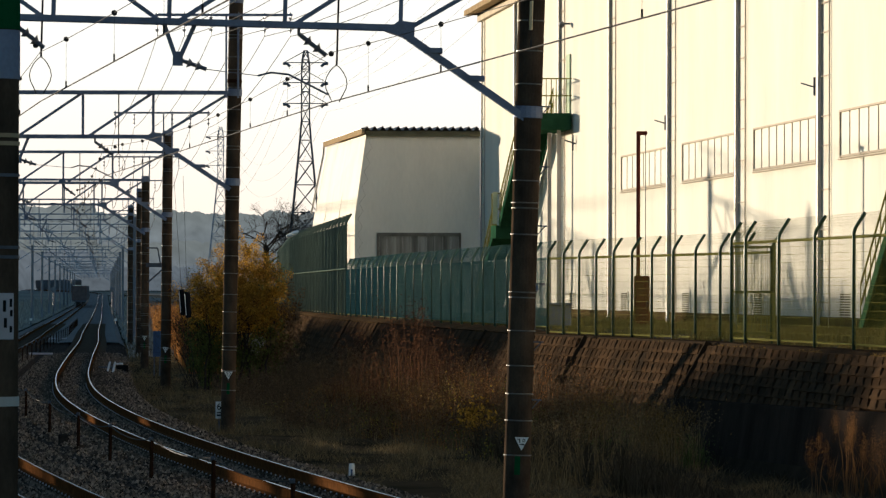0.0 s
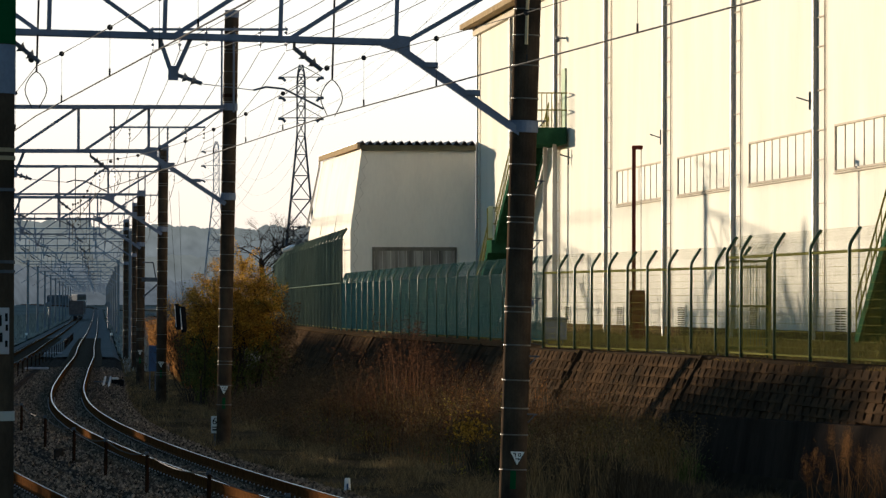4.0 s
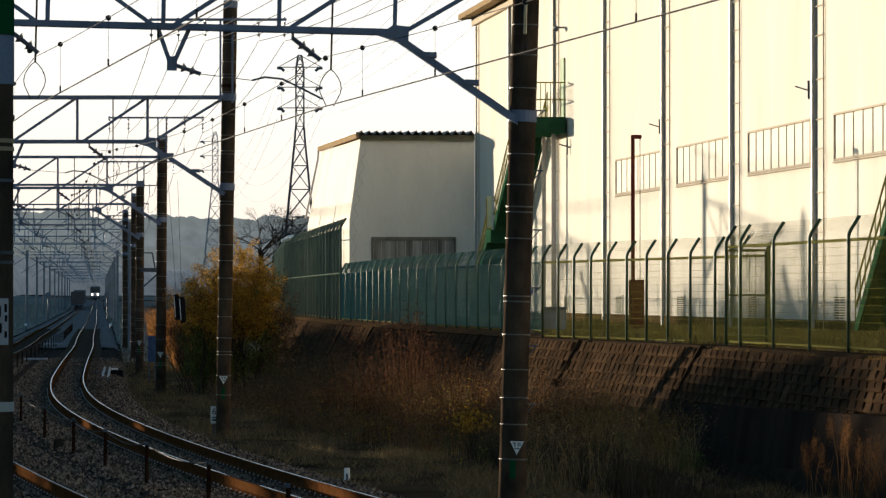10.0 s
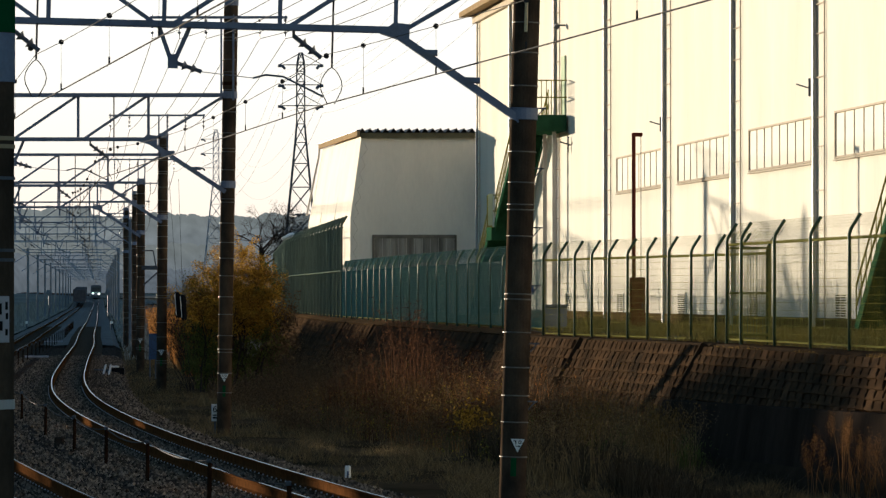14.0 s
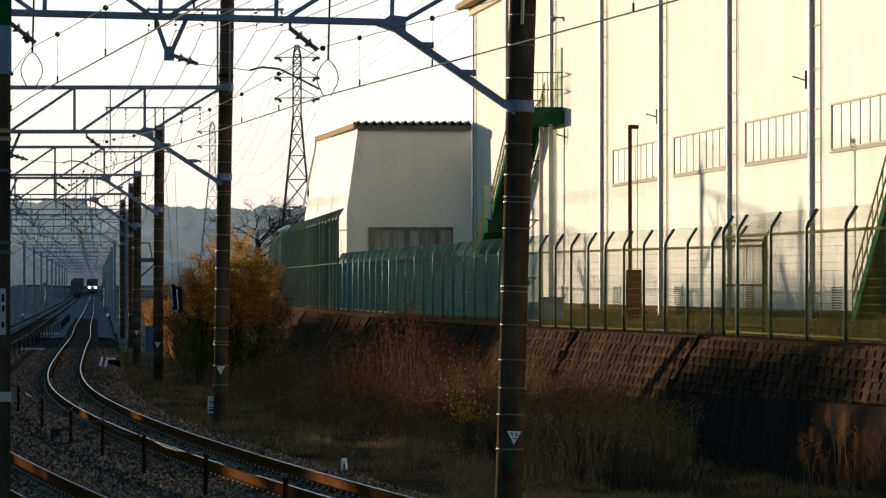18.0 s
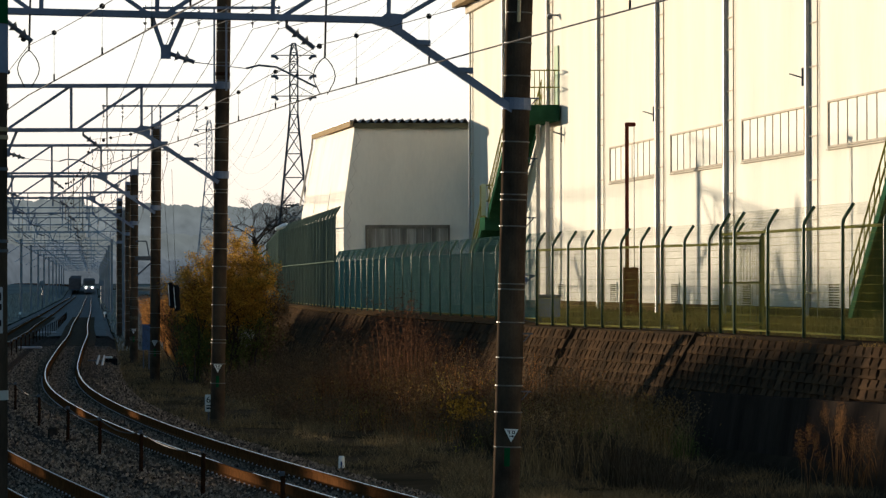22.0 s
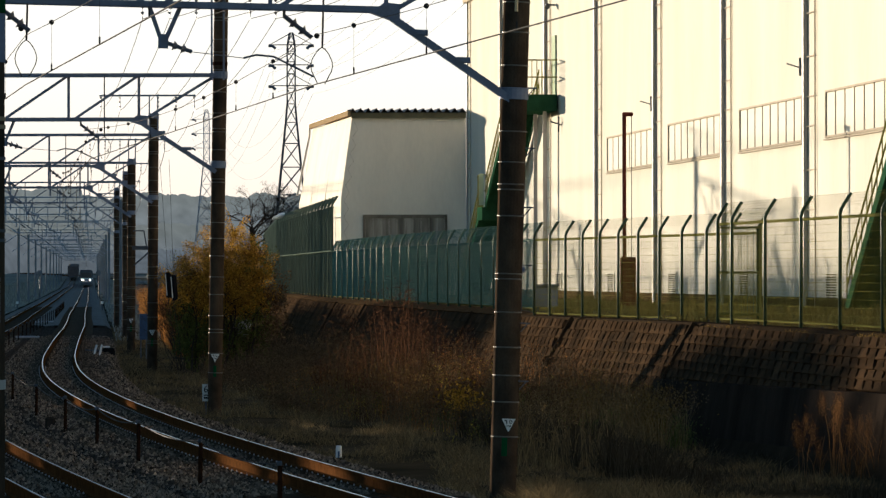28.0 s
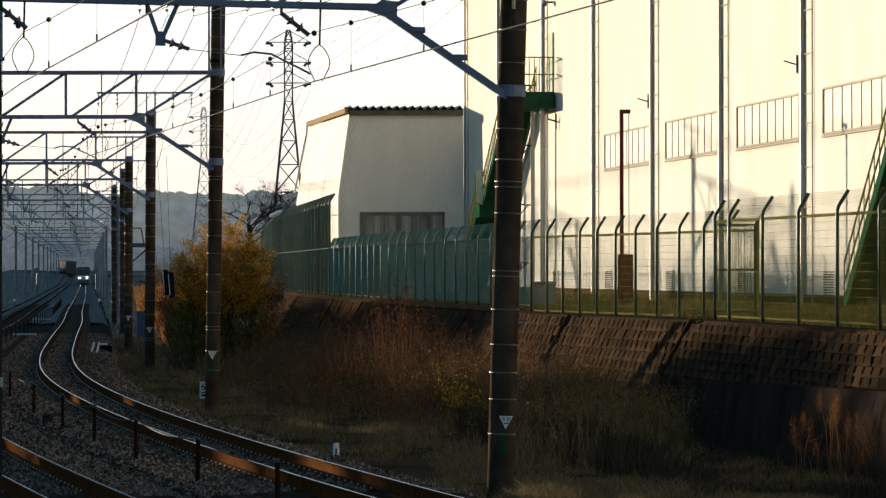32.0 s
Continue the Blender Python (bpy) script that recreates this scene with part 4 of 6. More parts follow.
def build_shed():
    s = thing("annex_shed", "grey-cream annex with battered side wall and corrugated roof", "building")
    y0, y1, z0, z1 = 200.0, 218.0, 1.5, 9.38
    hi, r = -3.50, 1.247
    far_hi, far_lo, lo = -5.59, -6.22, -3.97
    k = far_hi - hi
    drop = 0.0
    bm = bmesh.new()
    kz = 5.95
    rk = r + k - 0.6
    v = [bm.verts.new(p) for p in ((lo, y0, z0), (r, y0, z0), (r, y0, z1), (hi, y0, z1), (far_lo, y1, z0), (rk, y1, z0), (rk, y1, z1 - drop), (far_hi, y1, z1 - drop), (lo, y0, kz), (far_lo, y1, kz))]
    for q in ((0, 1, 2, 3, 8), (4, 0, 8, 9), (9, 8, 3, 7), (5, 4, 9, 7, 6), (1, 5, 6, 2), (3, 2, 6, 7)):
        bm.faces.new([v[i] for i in q])
    part("wall", bm, M["shed"], s)
    # folded roof sheets, seen end on
    n = 30
    bm = bmesh.new()
    xa, xb = hi - 0.12, r + 0.02
    front, back = [], []
    for i in range(n + 1):
        x = xa + (xb - xa) * i / n
        z = z1 + 0.12 + (0.20 if i % 2 else 0.0)
        front.append((bm.verts.new((x, y0 - 0.28, z)), bm.verts.new((x, y0 - 0.28, z - 0.025))))
        back.append(bm.verts.new((x + k * 0.96, y1, z - drop)))
    for i in range(n):
        bm.faces.new((front[i][0], front[i + 1][0], back[i + 1], back[i]))
        bm.faces.new((front[i][1], front[i + 1][1], front[i + 1][0], front[i][0]))
    part("roof_sheet", bm, M["roof"], s, "dark folded metal roof sheets")
    part("front_fascia", slab(xa + 0.1, r, y0 - 0.16, y0 - 0.004, z1 - 0.09, z1 + 0.13), M["eave"], s)
    bm = bmesh.new()
    bar(bm, (hi - 0.12, y0 - 0.3, z1 + 0.1), (hi + k - 0.12, y1, z1 - drop + 0.1), 0.12, 0.2)
    part("side_fascia", bm, M["fascia"], s)
    bm = bar(bmesh.new(), (hi - 0.13, y0 - 0.3, z1 + 0.225), (hi + k - 0.13, y1, z1 - drop + 0.225), 0.16, 0.04)
    part("flashing", bm, M["roof"], s, "dark edge flashing")
    # panel ribs on the sunlit side
    for u in (0.36, 0.70):
        y = y0 + (y1 - y0) * u
        bm = bar(bmesh.new(), (lo + (far_lo - lo) * u - 0.01, y, kz), (hi + k * u - 0.01, y, z1 - 0.1), 0.03)
        part("panel_joint", bm, M["soffit"], s)
    bm = tube(bmesh.new(), [(far_hi - 0.14, y1 - 0.3, z1 + 0.02), (far_hi - 0.16, y1 - 0.3, z1 - 0.35), (far_lo - 0.08, y1 - 0.3, kz + 0.4)], 0.05, 8)
    part("downpipe", bm, M["pipe"], s)
    # shutter with its frame
    fr = bmesh.new()
    box(fr, -3.06, 0.46, y0 - 0.09, y0 + 0.02, 5.12, 5.27)
    box(fr, -3.06, -2.96, y0 - 0.09, y0 + 0.02, 1.6, 5.12)
    box(fr, 0.36, 0.46, y0 - 0.09, y0 + 0.02, 1.6, 5.12)
    part("shutter_frame", fr, M["grime"], s, "stained concrete surround")
    for i in range(10):
        a = -2.96 + 3.32 * i / 10
        part("shutter_panel", slab(a + 0.006, a + 0.326, y0 - 0.045, y0 + 0.02, 1.7, 5.12), M["stain"], s)
    # lattice of an old ladder frame along the slanted corner
    bm = bmesh.new()
    for i in range(18):
        za, zb = 3.2 + 0.33 * i, 3.2 + 0.33 * (i + 1)
        xe = lambda z: lo + (hi - lo) * max(0.0, z - kz) / (z1 - kz)
        q = 0.32 if i % 2 else 0.12
        bar(bm, (xe(za) + q, y0 - 0.02, za), (xe(zb) + 0.44 - q, y0 - 0.02, zb), 0.012, 0.012)
    part("lattice_strip", bm, M["soffit"], s)
    return s


def build_far_stair():
    """Two flights with a landing between them, rising towards the camera along the far end of the hall."""
    st = thing("outside_stair", "dark green steel outside stair in two flights along the cream hall", "stairs", "outside stairs")
    G = M["green"]
    out, wide = 1.15, 1.0
    side_x = lambda y, s: hall_x(y) - out + s
    zm, zt = 5.34, 9.1

    def flight(ya, za, yb, zb, n):
        for s in (0, wide):
            a, b = (side_x(ya, s), ya, za), (side_x(yb, s), yb, zb)
            part("stringer", bar(bmesh.new(), a, b, 0.05, 0.30), G, st)
            bm = bmesh.new()
            for dz in (1.05, 0.55):
                tube(bm, [(a[0], a[1], a[2] + dz), (b[0], b[1], b[2] + dz)], 0.024, 6)
            rail = part("handrail", bm, M["fence"], st)
            for k in range(n + 1):
                u = k / n
                y, z = ya + (yb - ya) * u, za + (zb - za) * u
                part("baluster", tube(bmesh.new(), [(side_x(y, s), y, z), (side_x(y, s), y, z + 1.05)], 0.014, 5), M["fence"], rail)
        for i in range(n):
            u = (i + 0.5) / n
            y, z = ya + (yb - ya) * u, za + (zb - za) * (i + 1) / n
            h = (ya - yb) / n / 2
            x = side_x(y, 0)
            tr = bmesh.new()
            box(tr, x + 0.03, x + wide - 0.03, y - h, y + h, z - 0.035, z)
            box(tr, x + 0.03, x + wide - 0.03, y - h, y - h + 0.012, z - 0.2, z - 0.035)
            part("tread", tr, G, st)

    flight(190.4, TERRACE + 0.1, 183.2, zm, 18)
    flight(181.6, zm, 173.0, zt, 21)

    def landing(name, ya, yb, z, grow, thick):
        xa = side_x(ya, 0) - grow
        xb = side_x(yb, 0) - grow
        ld = part(name, hall_box(bmesh.new(), yb, ya, 0.07, out + grow, z - thick, z - 0.01), G, st)
        for k in range(9):
            y, x = ya + (yb - ya) * k / 8, xa + (xb - xa) * k / 8
            part("baluster", tube(bmesh.new(), [(x + 0.03, y, z - 0.02), (x + 0.03, y, z + 1.2)], 0.016, 5), M["fence"], ld)
        for dz in (0.6, 1.2):
            part("rail_bar", tube(bmesh.new(), [(xa + 0.03, ya, z + dz), (xb + 0.03, yb, z + dz), (xb + wide + 0.1, yb, z + dz)], 0.024, 6), M["fence"], ld)
        for k in range(1, 6):
            x = xb + 0.03 + (wide + 0.05) * k / 6
            part("baluster", tube(bmesh.new(), [(x, yb, z - 0.02), (x, yb, z + 1.2)], 0.016, 5), M["fence"], ld)
        return ld

    landing("middle_landing", 183.3, 181.5, zm, 0.14, 0.5)
    part("screen_panel", slab(side_x(182.6, 0) - 0.16, side_x(182.6, 0) + 0.03, 181.44, 181.48, zm + 0.05, zm + 1.25), M["palegreen"], st, "pale green screen panel")
    up = landing("top_landing", 173.05, 168.4, zt, 0.0, 0.58)
    part("door_leaf", hall_box(bmesh.new(), 169.0, 170.0, 0.005, 0.06, zt, zt + 2.1), M["palegreen"], up, "pale green landing door")
    for y, z in ((182.4, zm), (172.0, zt), (169.2, zt)):
        part("support", bar(bmesh.new(), (side_x(y, 0.75), y, TERRACE), (side_x(y, 0.75), y, z - 0.45), 0.14), M["pipe"], st)


def build_stair(y_foot, out=1.45):
    """An outside stair that rises towards the camera along the hall."""
    st = thing("outside_stair", "dark green steel outside stair along the cream hall", "stairs", "outside stairs")
    rise, run, n = 6.95, 10.5, 34
    G = M["green"]
    inner = lambda y, s: hall_x(y) - out + s
    zt = lambda y: TERRACE + 0.1 + rise * (y_foot - y) / run
    wide = out - 0.45
    for side in (0, wide):
        a, b = (inner(y_foot, side), y_foot, zt(y_foot)), (inner(y_foot - run, side), y_foot - run, zt(y_foot - run))
        part("stringer", bar(bmesh.new(), a, b, 0.05, 0.30), G, st)
        bm = bmesh.new()
        for dz in (1.0, 0.55):
            tube(bm, [(a[0], a[1], a[2] + dz), (b[0], b[1], b[2] + dz)], 0.022, 6)
        tube(bm, [(b[0], b[1], b[2] + 1.0), (inner(b[1] - 3.8, side), b[1] - 3.8, b[2] + 1.05)], 0.022, 6)
        rail = part("handrail", bm, M["fence"], st)
        for k in range(19):
            u = k / 18
            y = y_foot - run * u
            part("baluster", tube(bmesh.new(), [(inner(y, side), y, zt(y)), (inner(y, side), y, zt(y) + 1.0)], 0.014, 5), M["fence"], rail)
        for k in range(7):
            y = b[1] - 3.8 * k / 6
            part("baluster", tube(bmesh.new(), [(inner(y, side), y, b[2]), (inner(y, side), y, b[2] + 1.05)], 0.014, 5), M["fence"], rail)
    for i in range(n):
        u = (i + 0.5) / n
        y = y_foot - run * u
        x = inner(y, 0)
        tr = bmesh.new()
        box(tr, x + 0.03, x + wide - 0.03, y - 0.165, y + 0.15, zt(y) - 0.03, zt(y))
        box(tr, x + 0.03, x + wide - 0.03, y + 0.14, y + 0.15, zt(y) - 0.23, zt(y) - 0.03)
        part("tread", tr, G, st)
    y = y_foot - run
    x = inner(y, 0)
    part("landing", slab(x - 0.1, x + out - 0.02, y - 4.3, y, zt(y) - 0.34, zt(y) - 0.02), G, st)
    for dy in (0.25, 3.6):
        part("support", bar(bmesh.new(), (x + 0.25, y - dy, TERRACE), (x + 0.25, y - dy, zt(y) - 0.3), 0.12), M["pipe"], st)
    part("end_rail", tube(bmesh.new(), [(x, y - 3.85, zt(y) + 1.05), (x + out + 0.15, y - 3.85, zt(y) + 1.05)], 0.022, 6), M["fence"], st)
    part("door_leaf", hall_box(bmesh.new(), y - 3.5, y - 2.5, 0.005, 0.06, zt(y), zt(y) + 2.1), M["palegreen"], st, "pale green landing door")
    part("base_step", slab(x - 1.1 + 1.0, x + 1.05, y_foot - 0.1, y_foot + 0.6, TERRACE, TERRACE + 0.16), M["coping"], st)
    return st


# ---- fences ----
def fence_panel(pts, y0, y1, z0, hgt, pitch, r):
    """Wires of one panel between two posts."""
    xa, xb = line_x(pts, y0), line_x(pts, y1)
    length = math.hypot(xb - xa, y1 - y0)
    n = max(2, round(length / pitch))
    verts, faces = [], []

    def stick(a, b, rad):
        k = len(verts)
        ax = Vector(b) - Vector(a)
        u = ax.orthogonal().normalized()
        w = ax.normalized().cross(u)
        for q in (a, b):
            for i in range(3):
                c = Vector(q) + rad * (math.cos(2.094 * i) * u + math.sin(2.094 * i) * w)
                verts.append(tuple(c))
        for i in range(3):
            j = (i + 1) % 3
            faces.append((k + i, k + j, k + 3 + j, k + 3 + i))

    for i in range(1, n):
        u = i / n
        x, y = xa + (xb - xa) * u, y0 + (y1 - y0) * u
        stick((x, y, z0 + 0.06), (x, y, z0 + hgt), r)
    rows = round(hgt / 0.155)
    for i in range(rows + 1):
        z = z0 + 0.06 + (hgt - 0.06) * i / rows
        stick((xa, y0, z), (xb, y1, z), r * 1.5)
    for k in (0.2, 0.4, 0.6, 0.8, 1.0):
        stick((xa + 0.04 + 0.16 * k, y0, z0 + hgt + 0.14 + 0.26 * k), (xb + 0.04 + 0.16 * k, y1, z0 + hgt + 0.14 + 0.26 * k), r)
    for i in range(0, n, 2):
        u = i / n
        x, y = xa + (xb - xa) * u, y0 + (y1 - y0) * u
        stick((x, y, z0 + hgt), (x + 0.04, y, z0 + hgt + 0.14), r)
        stick((x + 0.04, y, z0 + hgt + 0.14), (x + 0.20, y, z0 + hgt + 0.40), r)
    return verts, faces


def build_fence(pts, hgt, posts, pitch, r, label, low=0.0):
    far = posts[0] > 110
    # sunlit-looking greens on the far fences, the shaded one on near posts
    steel = M["litmesh"] if hgt > 3 else M["litpost"] if far else M["post"]
    wires = M["litmesh"] if hgt > 3 else M["mesh"] if far else M["fence"]
    f = thing("mesh_fence", label, "fence", "yard fences", "structure")
    z0 = TERRACE + 0.03 - low
    hgt += low
    for i, y in enumerate(posts):
        x = line_x(pts, y)
        bm = tube(bmesh.new(), [(x, y, z0 - 0.12), (x, y, z0 + hgt + 0.04), (x + 0.02, y, z0 + hgt + 0.11), (x + 0.06, y, z0 + hgt + 0.18), (x + 0.20, y, z0 + hgt + 0.40)], 0.032 if hgt < 3 else 0.045, 8)
        part("post", bm, steel, f, smooth=True)
        if i:
            v, q = fence_panel(pts, posts[i - 1], y, z0, hgt, pitch, r)
            raw("mesh_panel", v, q, wires, f)
    xs = [(line_x(pts, y) + 0.05, y, z0 + hgt - 0.03) for y in posts]
    part("top_rail", tube(bmesh.new(), xs, 0.026, 7), steel if far else M["fence"], f)
    part("bottom_rail", tube(bmesh.new(), [(x, y, z0 + 0.05) for x, y, z in xs], 0.02, 6), M["fence"], f)
    if hgt > 3:
        part("middle_rail", tube(bmesh.new(), [(x - 0.08, y, z0 + 1.74) for x, y, z in xs], 0.026, 6), steel, f)
    return f


def build_fence_gap():
    """The short return with a netted top where the two fence lines overlap."""
    f = thing("fence_return", "short green fence return with netted top", "fence", "yard fences", "structure")
    a, b, z = (5.67, 97.0), (6.46, 96.0), TERRACE + 0.03
    for x, y in (a, b):
        part("post", tube(bmesh.new(), [(x + 0.02, y + 0.08, z - 0.1), (x + 0.02, y + 0.08, z + 1.85)], 0.035, 8), M["fence"], f)
    for zz in (0.06, 0.9, 1.8):
        part("rail", tube(bmesh.new(), [(a[0], a[1], z + zz), (b[0], b[1], z + zz)], 0.022, 6), M["fence"], f)
    bm = bmesh.new()
    for i in range(15):
        u = i / 14
        p = Vector((*a, z)).lerp(Vector((*b, z)), u)
        tube(bm, [p + Vector((0, 0, 0.06)), p + Vector((0, 0, 1.8)), p + Vector((0.3, -0.2, 2.2))], 0.004, 4)
    for i in range(9):
        u = i / 8
        tube(bm, [(a[0] + 0.35 * u, a[1] - 0.2 * u, z + 1.8 + 0.4 * u), (b[0] + 0.3 * u, b[1] - 0.2 * u, z + 1.75 + 0.42 * u)], 0.004, 4)
    part("net", bm, M["mesh"], f)


def lattice(name, at, top, w0, w1, arms, label, steel, leg=0.15):
    p = thing(name, label, "pylon", "pylons", at=at)
    lv = [0, 0.14, 0.27, 0.385, 0.49, 0.58, 0.66, 0.73, 0.79, 0.845, 0.89, 0.93, 0.965, 1.0]
    wid = lambda u: w0 + (w1 - w0) * min(1, u / 0.72) if u < 0.95 else w1 * (1 - (u - 0.95) * 12)
    for sx in (-1, 1):
        for sy in (-1, 1):
            bm = bmesh.new()
            for a, b in zip(lv, lv[1:]):
                bar(bm, (sx * wid(a) / 2, sy * wid(a) / 2, a * top), (sx * wid(b) / 2, sy * wid(b) / 2, b * top), leg)
            part("leg", bm, steel, p)
    for face in range(4):
        bm = bmesh.new()
        c, s = ((1, 0), (0, 1), (-1, 0), (0, -1))[face]
        for a, b in zip(lv, lv[1:]):
            pt = lambda sgn, u: ((c * sgn - s) * wid(u) / 2, (s * sgn + c) * wid(u) / 2, u * top)
            bar(bm, pt(-1, a), pt(1, b), leg * 0.57)
            bar(bm, pt(1, a), pt(-1, b), leg * 0.57)
            bar(bm, pt(-1, b), pt(1, b), leg * 0.57)
        part("bracing", bm, steel, p)
    for z, half in arms:
        for sx in (-1, 1):
            bm = bmesh.new()
            for sy in (-1, 1):
                bar(bm, (0, sy * 0.3, z), (sx * half, 0, z), 0.11)
                bar(bm, (0, sy * 0.3, z + 1.5), (sx * half, 0, z), 0.08)
            arm = part("cross_arm", bm, steel, p)
            part("insulator", tube(bmesh.new(), [(sx * half * 0.72, 0, z - 0.5), (sx * half * 0.85, 0, z - 0.15), (sx * half * 1.05, 0, z - 0.1)], 0.2, 6), M["insul"], arm)
    return p


def build_pylon_lines():
    ln = thing("power_lines", "thin power lines strung between the pylons", "power line", kind="structure")
    A, B = (-18.1, 600), (-47.8, 1000)
    for (za, ha), (zb, hb) in zip(((31.4, 2.7), (28.9, 2.7), (26.3, 2.7)), ((35.0, 3.0), (32.0, 3.0), (29.0, 3.2))):
        for s in (-1, 1):
            part("conductor", tube(bmesh.new(), sag((A[0] + s * ha, A[1], za - 1), (B[0] + s * hb, B[1], zb - 1), 8, 15), 0.016, 4), M["wire"], ln)
            part("conductor", tube(bmesh.new(), sag((A[0] + s * ha, A[1], za - 1), (8 + s * ha, 330, za + 4), 3, 15), 0.012, 4), M["wire"], ln)


# ---- plants ----
def leaf_cloud(centres, size, rng, aspect=0.55):
    """Small four-sided leaves at the given centres, turned at random."""
    n = len(centres)
    a = rng.normal(size=(n, 3))
    a /= np.linalg.norm(a, axis=1)[:, None]
    b = np.cross(a, rng.normal(size=(n, 3)))
    b /= np.linalg.norm(b, axis=1)[:, None]
    s = (size * rng.uniform(0.6, 1.4, n))[:, None]
    v = np.stack([centres + a * s, centres + b * s * aspect, centres - a * s, centres - b * s * aspect], 1)
    f = (np.arange(4)[None] + 4 * np.arange(n)[:, None])
    return v.reshape(-1, 3), f


def blades(x, y, z, h, lean, w, rng):
    """Bent grass blades: three rows of points each."""
    n = len(x)
    ang = rng.uniform(0, 6.28, n)
    tw = rng.uniform(-0.7, 0.7, n)
    base = np.stack([x, y, z], 1)
    d = np.stack([np.cos(ang) * lean * h, np.sin(ang) * lean * h, np.zeros(n)], 1)
    up = np.stack([np.zeros(n), np.zeros(n), h], 1)
    side = np.stack([np.cos(tw), np.sin(tw), np.zeros(n)], 1) * (w / 2)[:, None]
    mid = base + up * 0.55 + d * 0.3
    tip = base + up + d
    v = np.stack([base - side, base + side, mid + side * 0.8, mid - side * 0.8, tip], 1)
    q = np.arange(n)[:, None] * 5
    quads = (q + np.array([0, 1, 2, 3])[None]).tolist()
    tris = (q + np.array([3, 2, 4])[None]).tolist()
    return v.reshape(-1, 3), quads + tris, mid, tip


def stuff(name, v, f, material, label, category):
    return tagged(raw(name, np.asarray(v).tolist(), f if isinstance(f, list) else f.tolist(), material), label, category, kind="stuff")


def scatter(rng, n, y0, y1, fx0, fx1, power=1.0):
    """Points between two lines across, from y0 to y1."""
    y = y0 + (y1 - y0) * rng.random(n) ** power
    a = np.array([fx0(q) for q in y])
    b = np.array([fx1(q) for q in y])
    x = a + (b - a) * rng.random(n)
    return x, y


def clumped(x, y, fx, keep):
    """Keeps points where a slow noise is high, so that growth stands in clumps."""
    k = np.array([noise.noise((a * 0.9, b * 0.35, fx)) for a, b in zip(x, y)])
    m = k > keep
    return x[m], y[m], k[m]


def foot_x(y):
    return line_x(WALL_TOP, y) - 1.45


def build_grass():
    rng = np.random.default_rng(11)
    # short dry grass of the verge
    x, y = scatter(rng, 110000, 66, 290, lambda q: track_x(q) + 2.1, lambda q: min(foot_x(q) + 0.2, track_x(q) + 9), 2.1)
    x, y, k = clumped(x, y, 1.0, -0.12)
    h = rng.uniform(0.05, 0.24, len(x)) * (0.8 + 1.8 * k)
    v, f, m, t = blades(x, y, np.full(len(x), -0.5), h, rng.uniform(0.3, 1.4, len(x)), rng.uniform(0.006, 0.014, len(x)), rng)
    stuff("verge_grass", v, f, M["straw"], "short dry straw-coloured grass on the verge", "grass")
    # knee-high growth at the foot of the wall, near stretch
    x, y = scatter(rng, 26000, 68, 98, lambda q: foot_x(q) - 3.6, lambda q: foot_x(q) + 0.3)
    x, y, k = clumped(x, y, 4.0, -0.2)
    h = rng.uniform(0.22, 0.78, len(x)) * (1 + 0.9 * k) * np.clip((5.0 - x) / 2.2, 0.3, 1.0)
    v, f, m, t = blades(x, y, np.full(len(x), -0.5), h, rng.uniform(0.1, 0.55, len(x)), rng.uniform(0.008, 0.018, len(x)), rng)
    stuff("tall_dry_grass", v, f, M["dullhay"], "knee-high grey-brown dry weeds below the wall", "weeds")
    # pale stalks sticking out of the growth, and tufts over the wall's edge
    x, y = scatter(rng, 1700, 80, 98, lambda q: q * 0.014, lambda q: q * 0.052)
    x, y, k = clumped(x, y, 6.0, -0.1)
    h = rng.uniform(0.4, 1.15, len(x))
    v, f, m, t = blades(x, y, np.full(len(x), -0.5), h, rng.uniform(0.05, 0.6, len(x)), rng.uniform(0.008, 0.014, len(x)), rng)
    c = np.concatenate([t + rng.normal(size=t.shape) * (0.04, 0.04, 0.07) for _ in range(9)])
    v2, f2 = leaf_cloud(c, 0.02, rng, aspect=0.3)
    stuff("pale_stalks", np.concatenate([v, v2]), f + (f2 + len(v)).tolist(), M["straw"], "pale dry stalks above the weeds", "weeds")
    x, y = scatter(rng, 5000, 76, 180, lambda q: line_x(WALL_TOP, q) - 0.06, lambda q: line_x(WALL_TOP, q) + 0.3)
    x, y, k = clumped(x, y, 12.0, -0.05)
    h = rng.uniform(0.02, 0.07, len(x)) * (1 + 1.5 * k)
    v, f, m, t = blades(x, y, np.full(len(x), TERRACE - 0.17), h, rng.uniform(0.3, 1.2, len(x)), rng.uniform(0.010, 0.018, len(x)), rng)
    stuff("edge_tufts", v, f, M["olive"], "brown dry tufts along the wall's edge", "grass")
    # plumed reeds
    spots = ((5.80, 0.03, 3, 0.95), (5.93, 0.04, 2, 0.75), (6.34, 0.04, 5, 1.35), (6.45, 0.06, 3, 1.1), (6.85, 0.16, 6, 1.0), (7.2, 0.15, 5, 1.2))
    x = np.concatenate([rng.normal(c, s, n) for c, s, n, q in spots])
    h = np.concatenate([q * rng.uniform(0.75, 1.05, n) for c, s, n, q in spots])
    y = 76.0 + rng.normal(0, 0.8, len(x))
    v, f, m, t = blades(x, y, np.full(len(x), -0.5), h, rng.uniform(0.05, 0.22, len(x)), rng.uniform(0.007, 0.011, len(x)), rng)
    c = np.concatenate([t + rng.normal(size=t.shape) * (0.034, 0.034, 0.12) - (0, 0, 0.10) for _ in range(520)])
    v2, f2 = leaf_cloud(c, 0.012, rng, aspect=0.2)
    n = 170
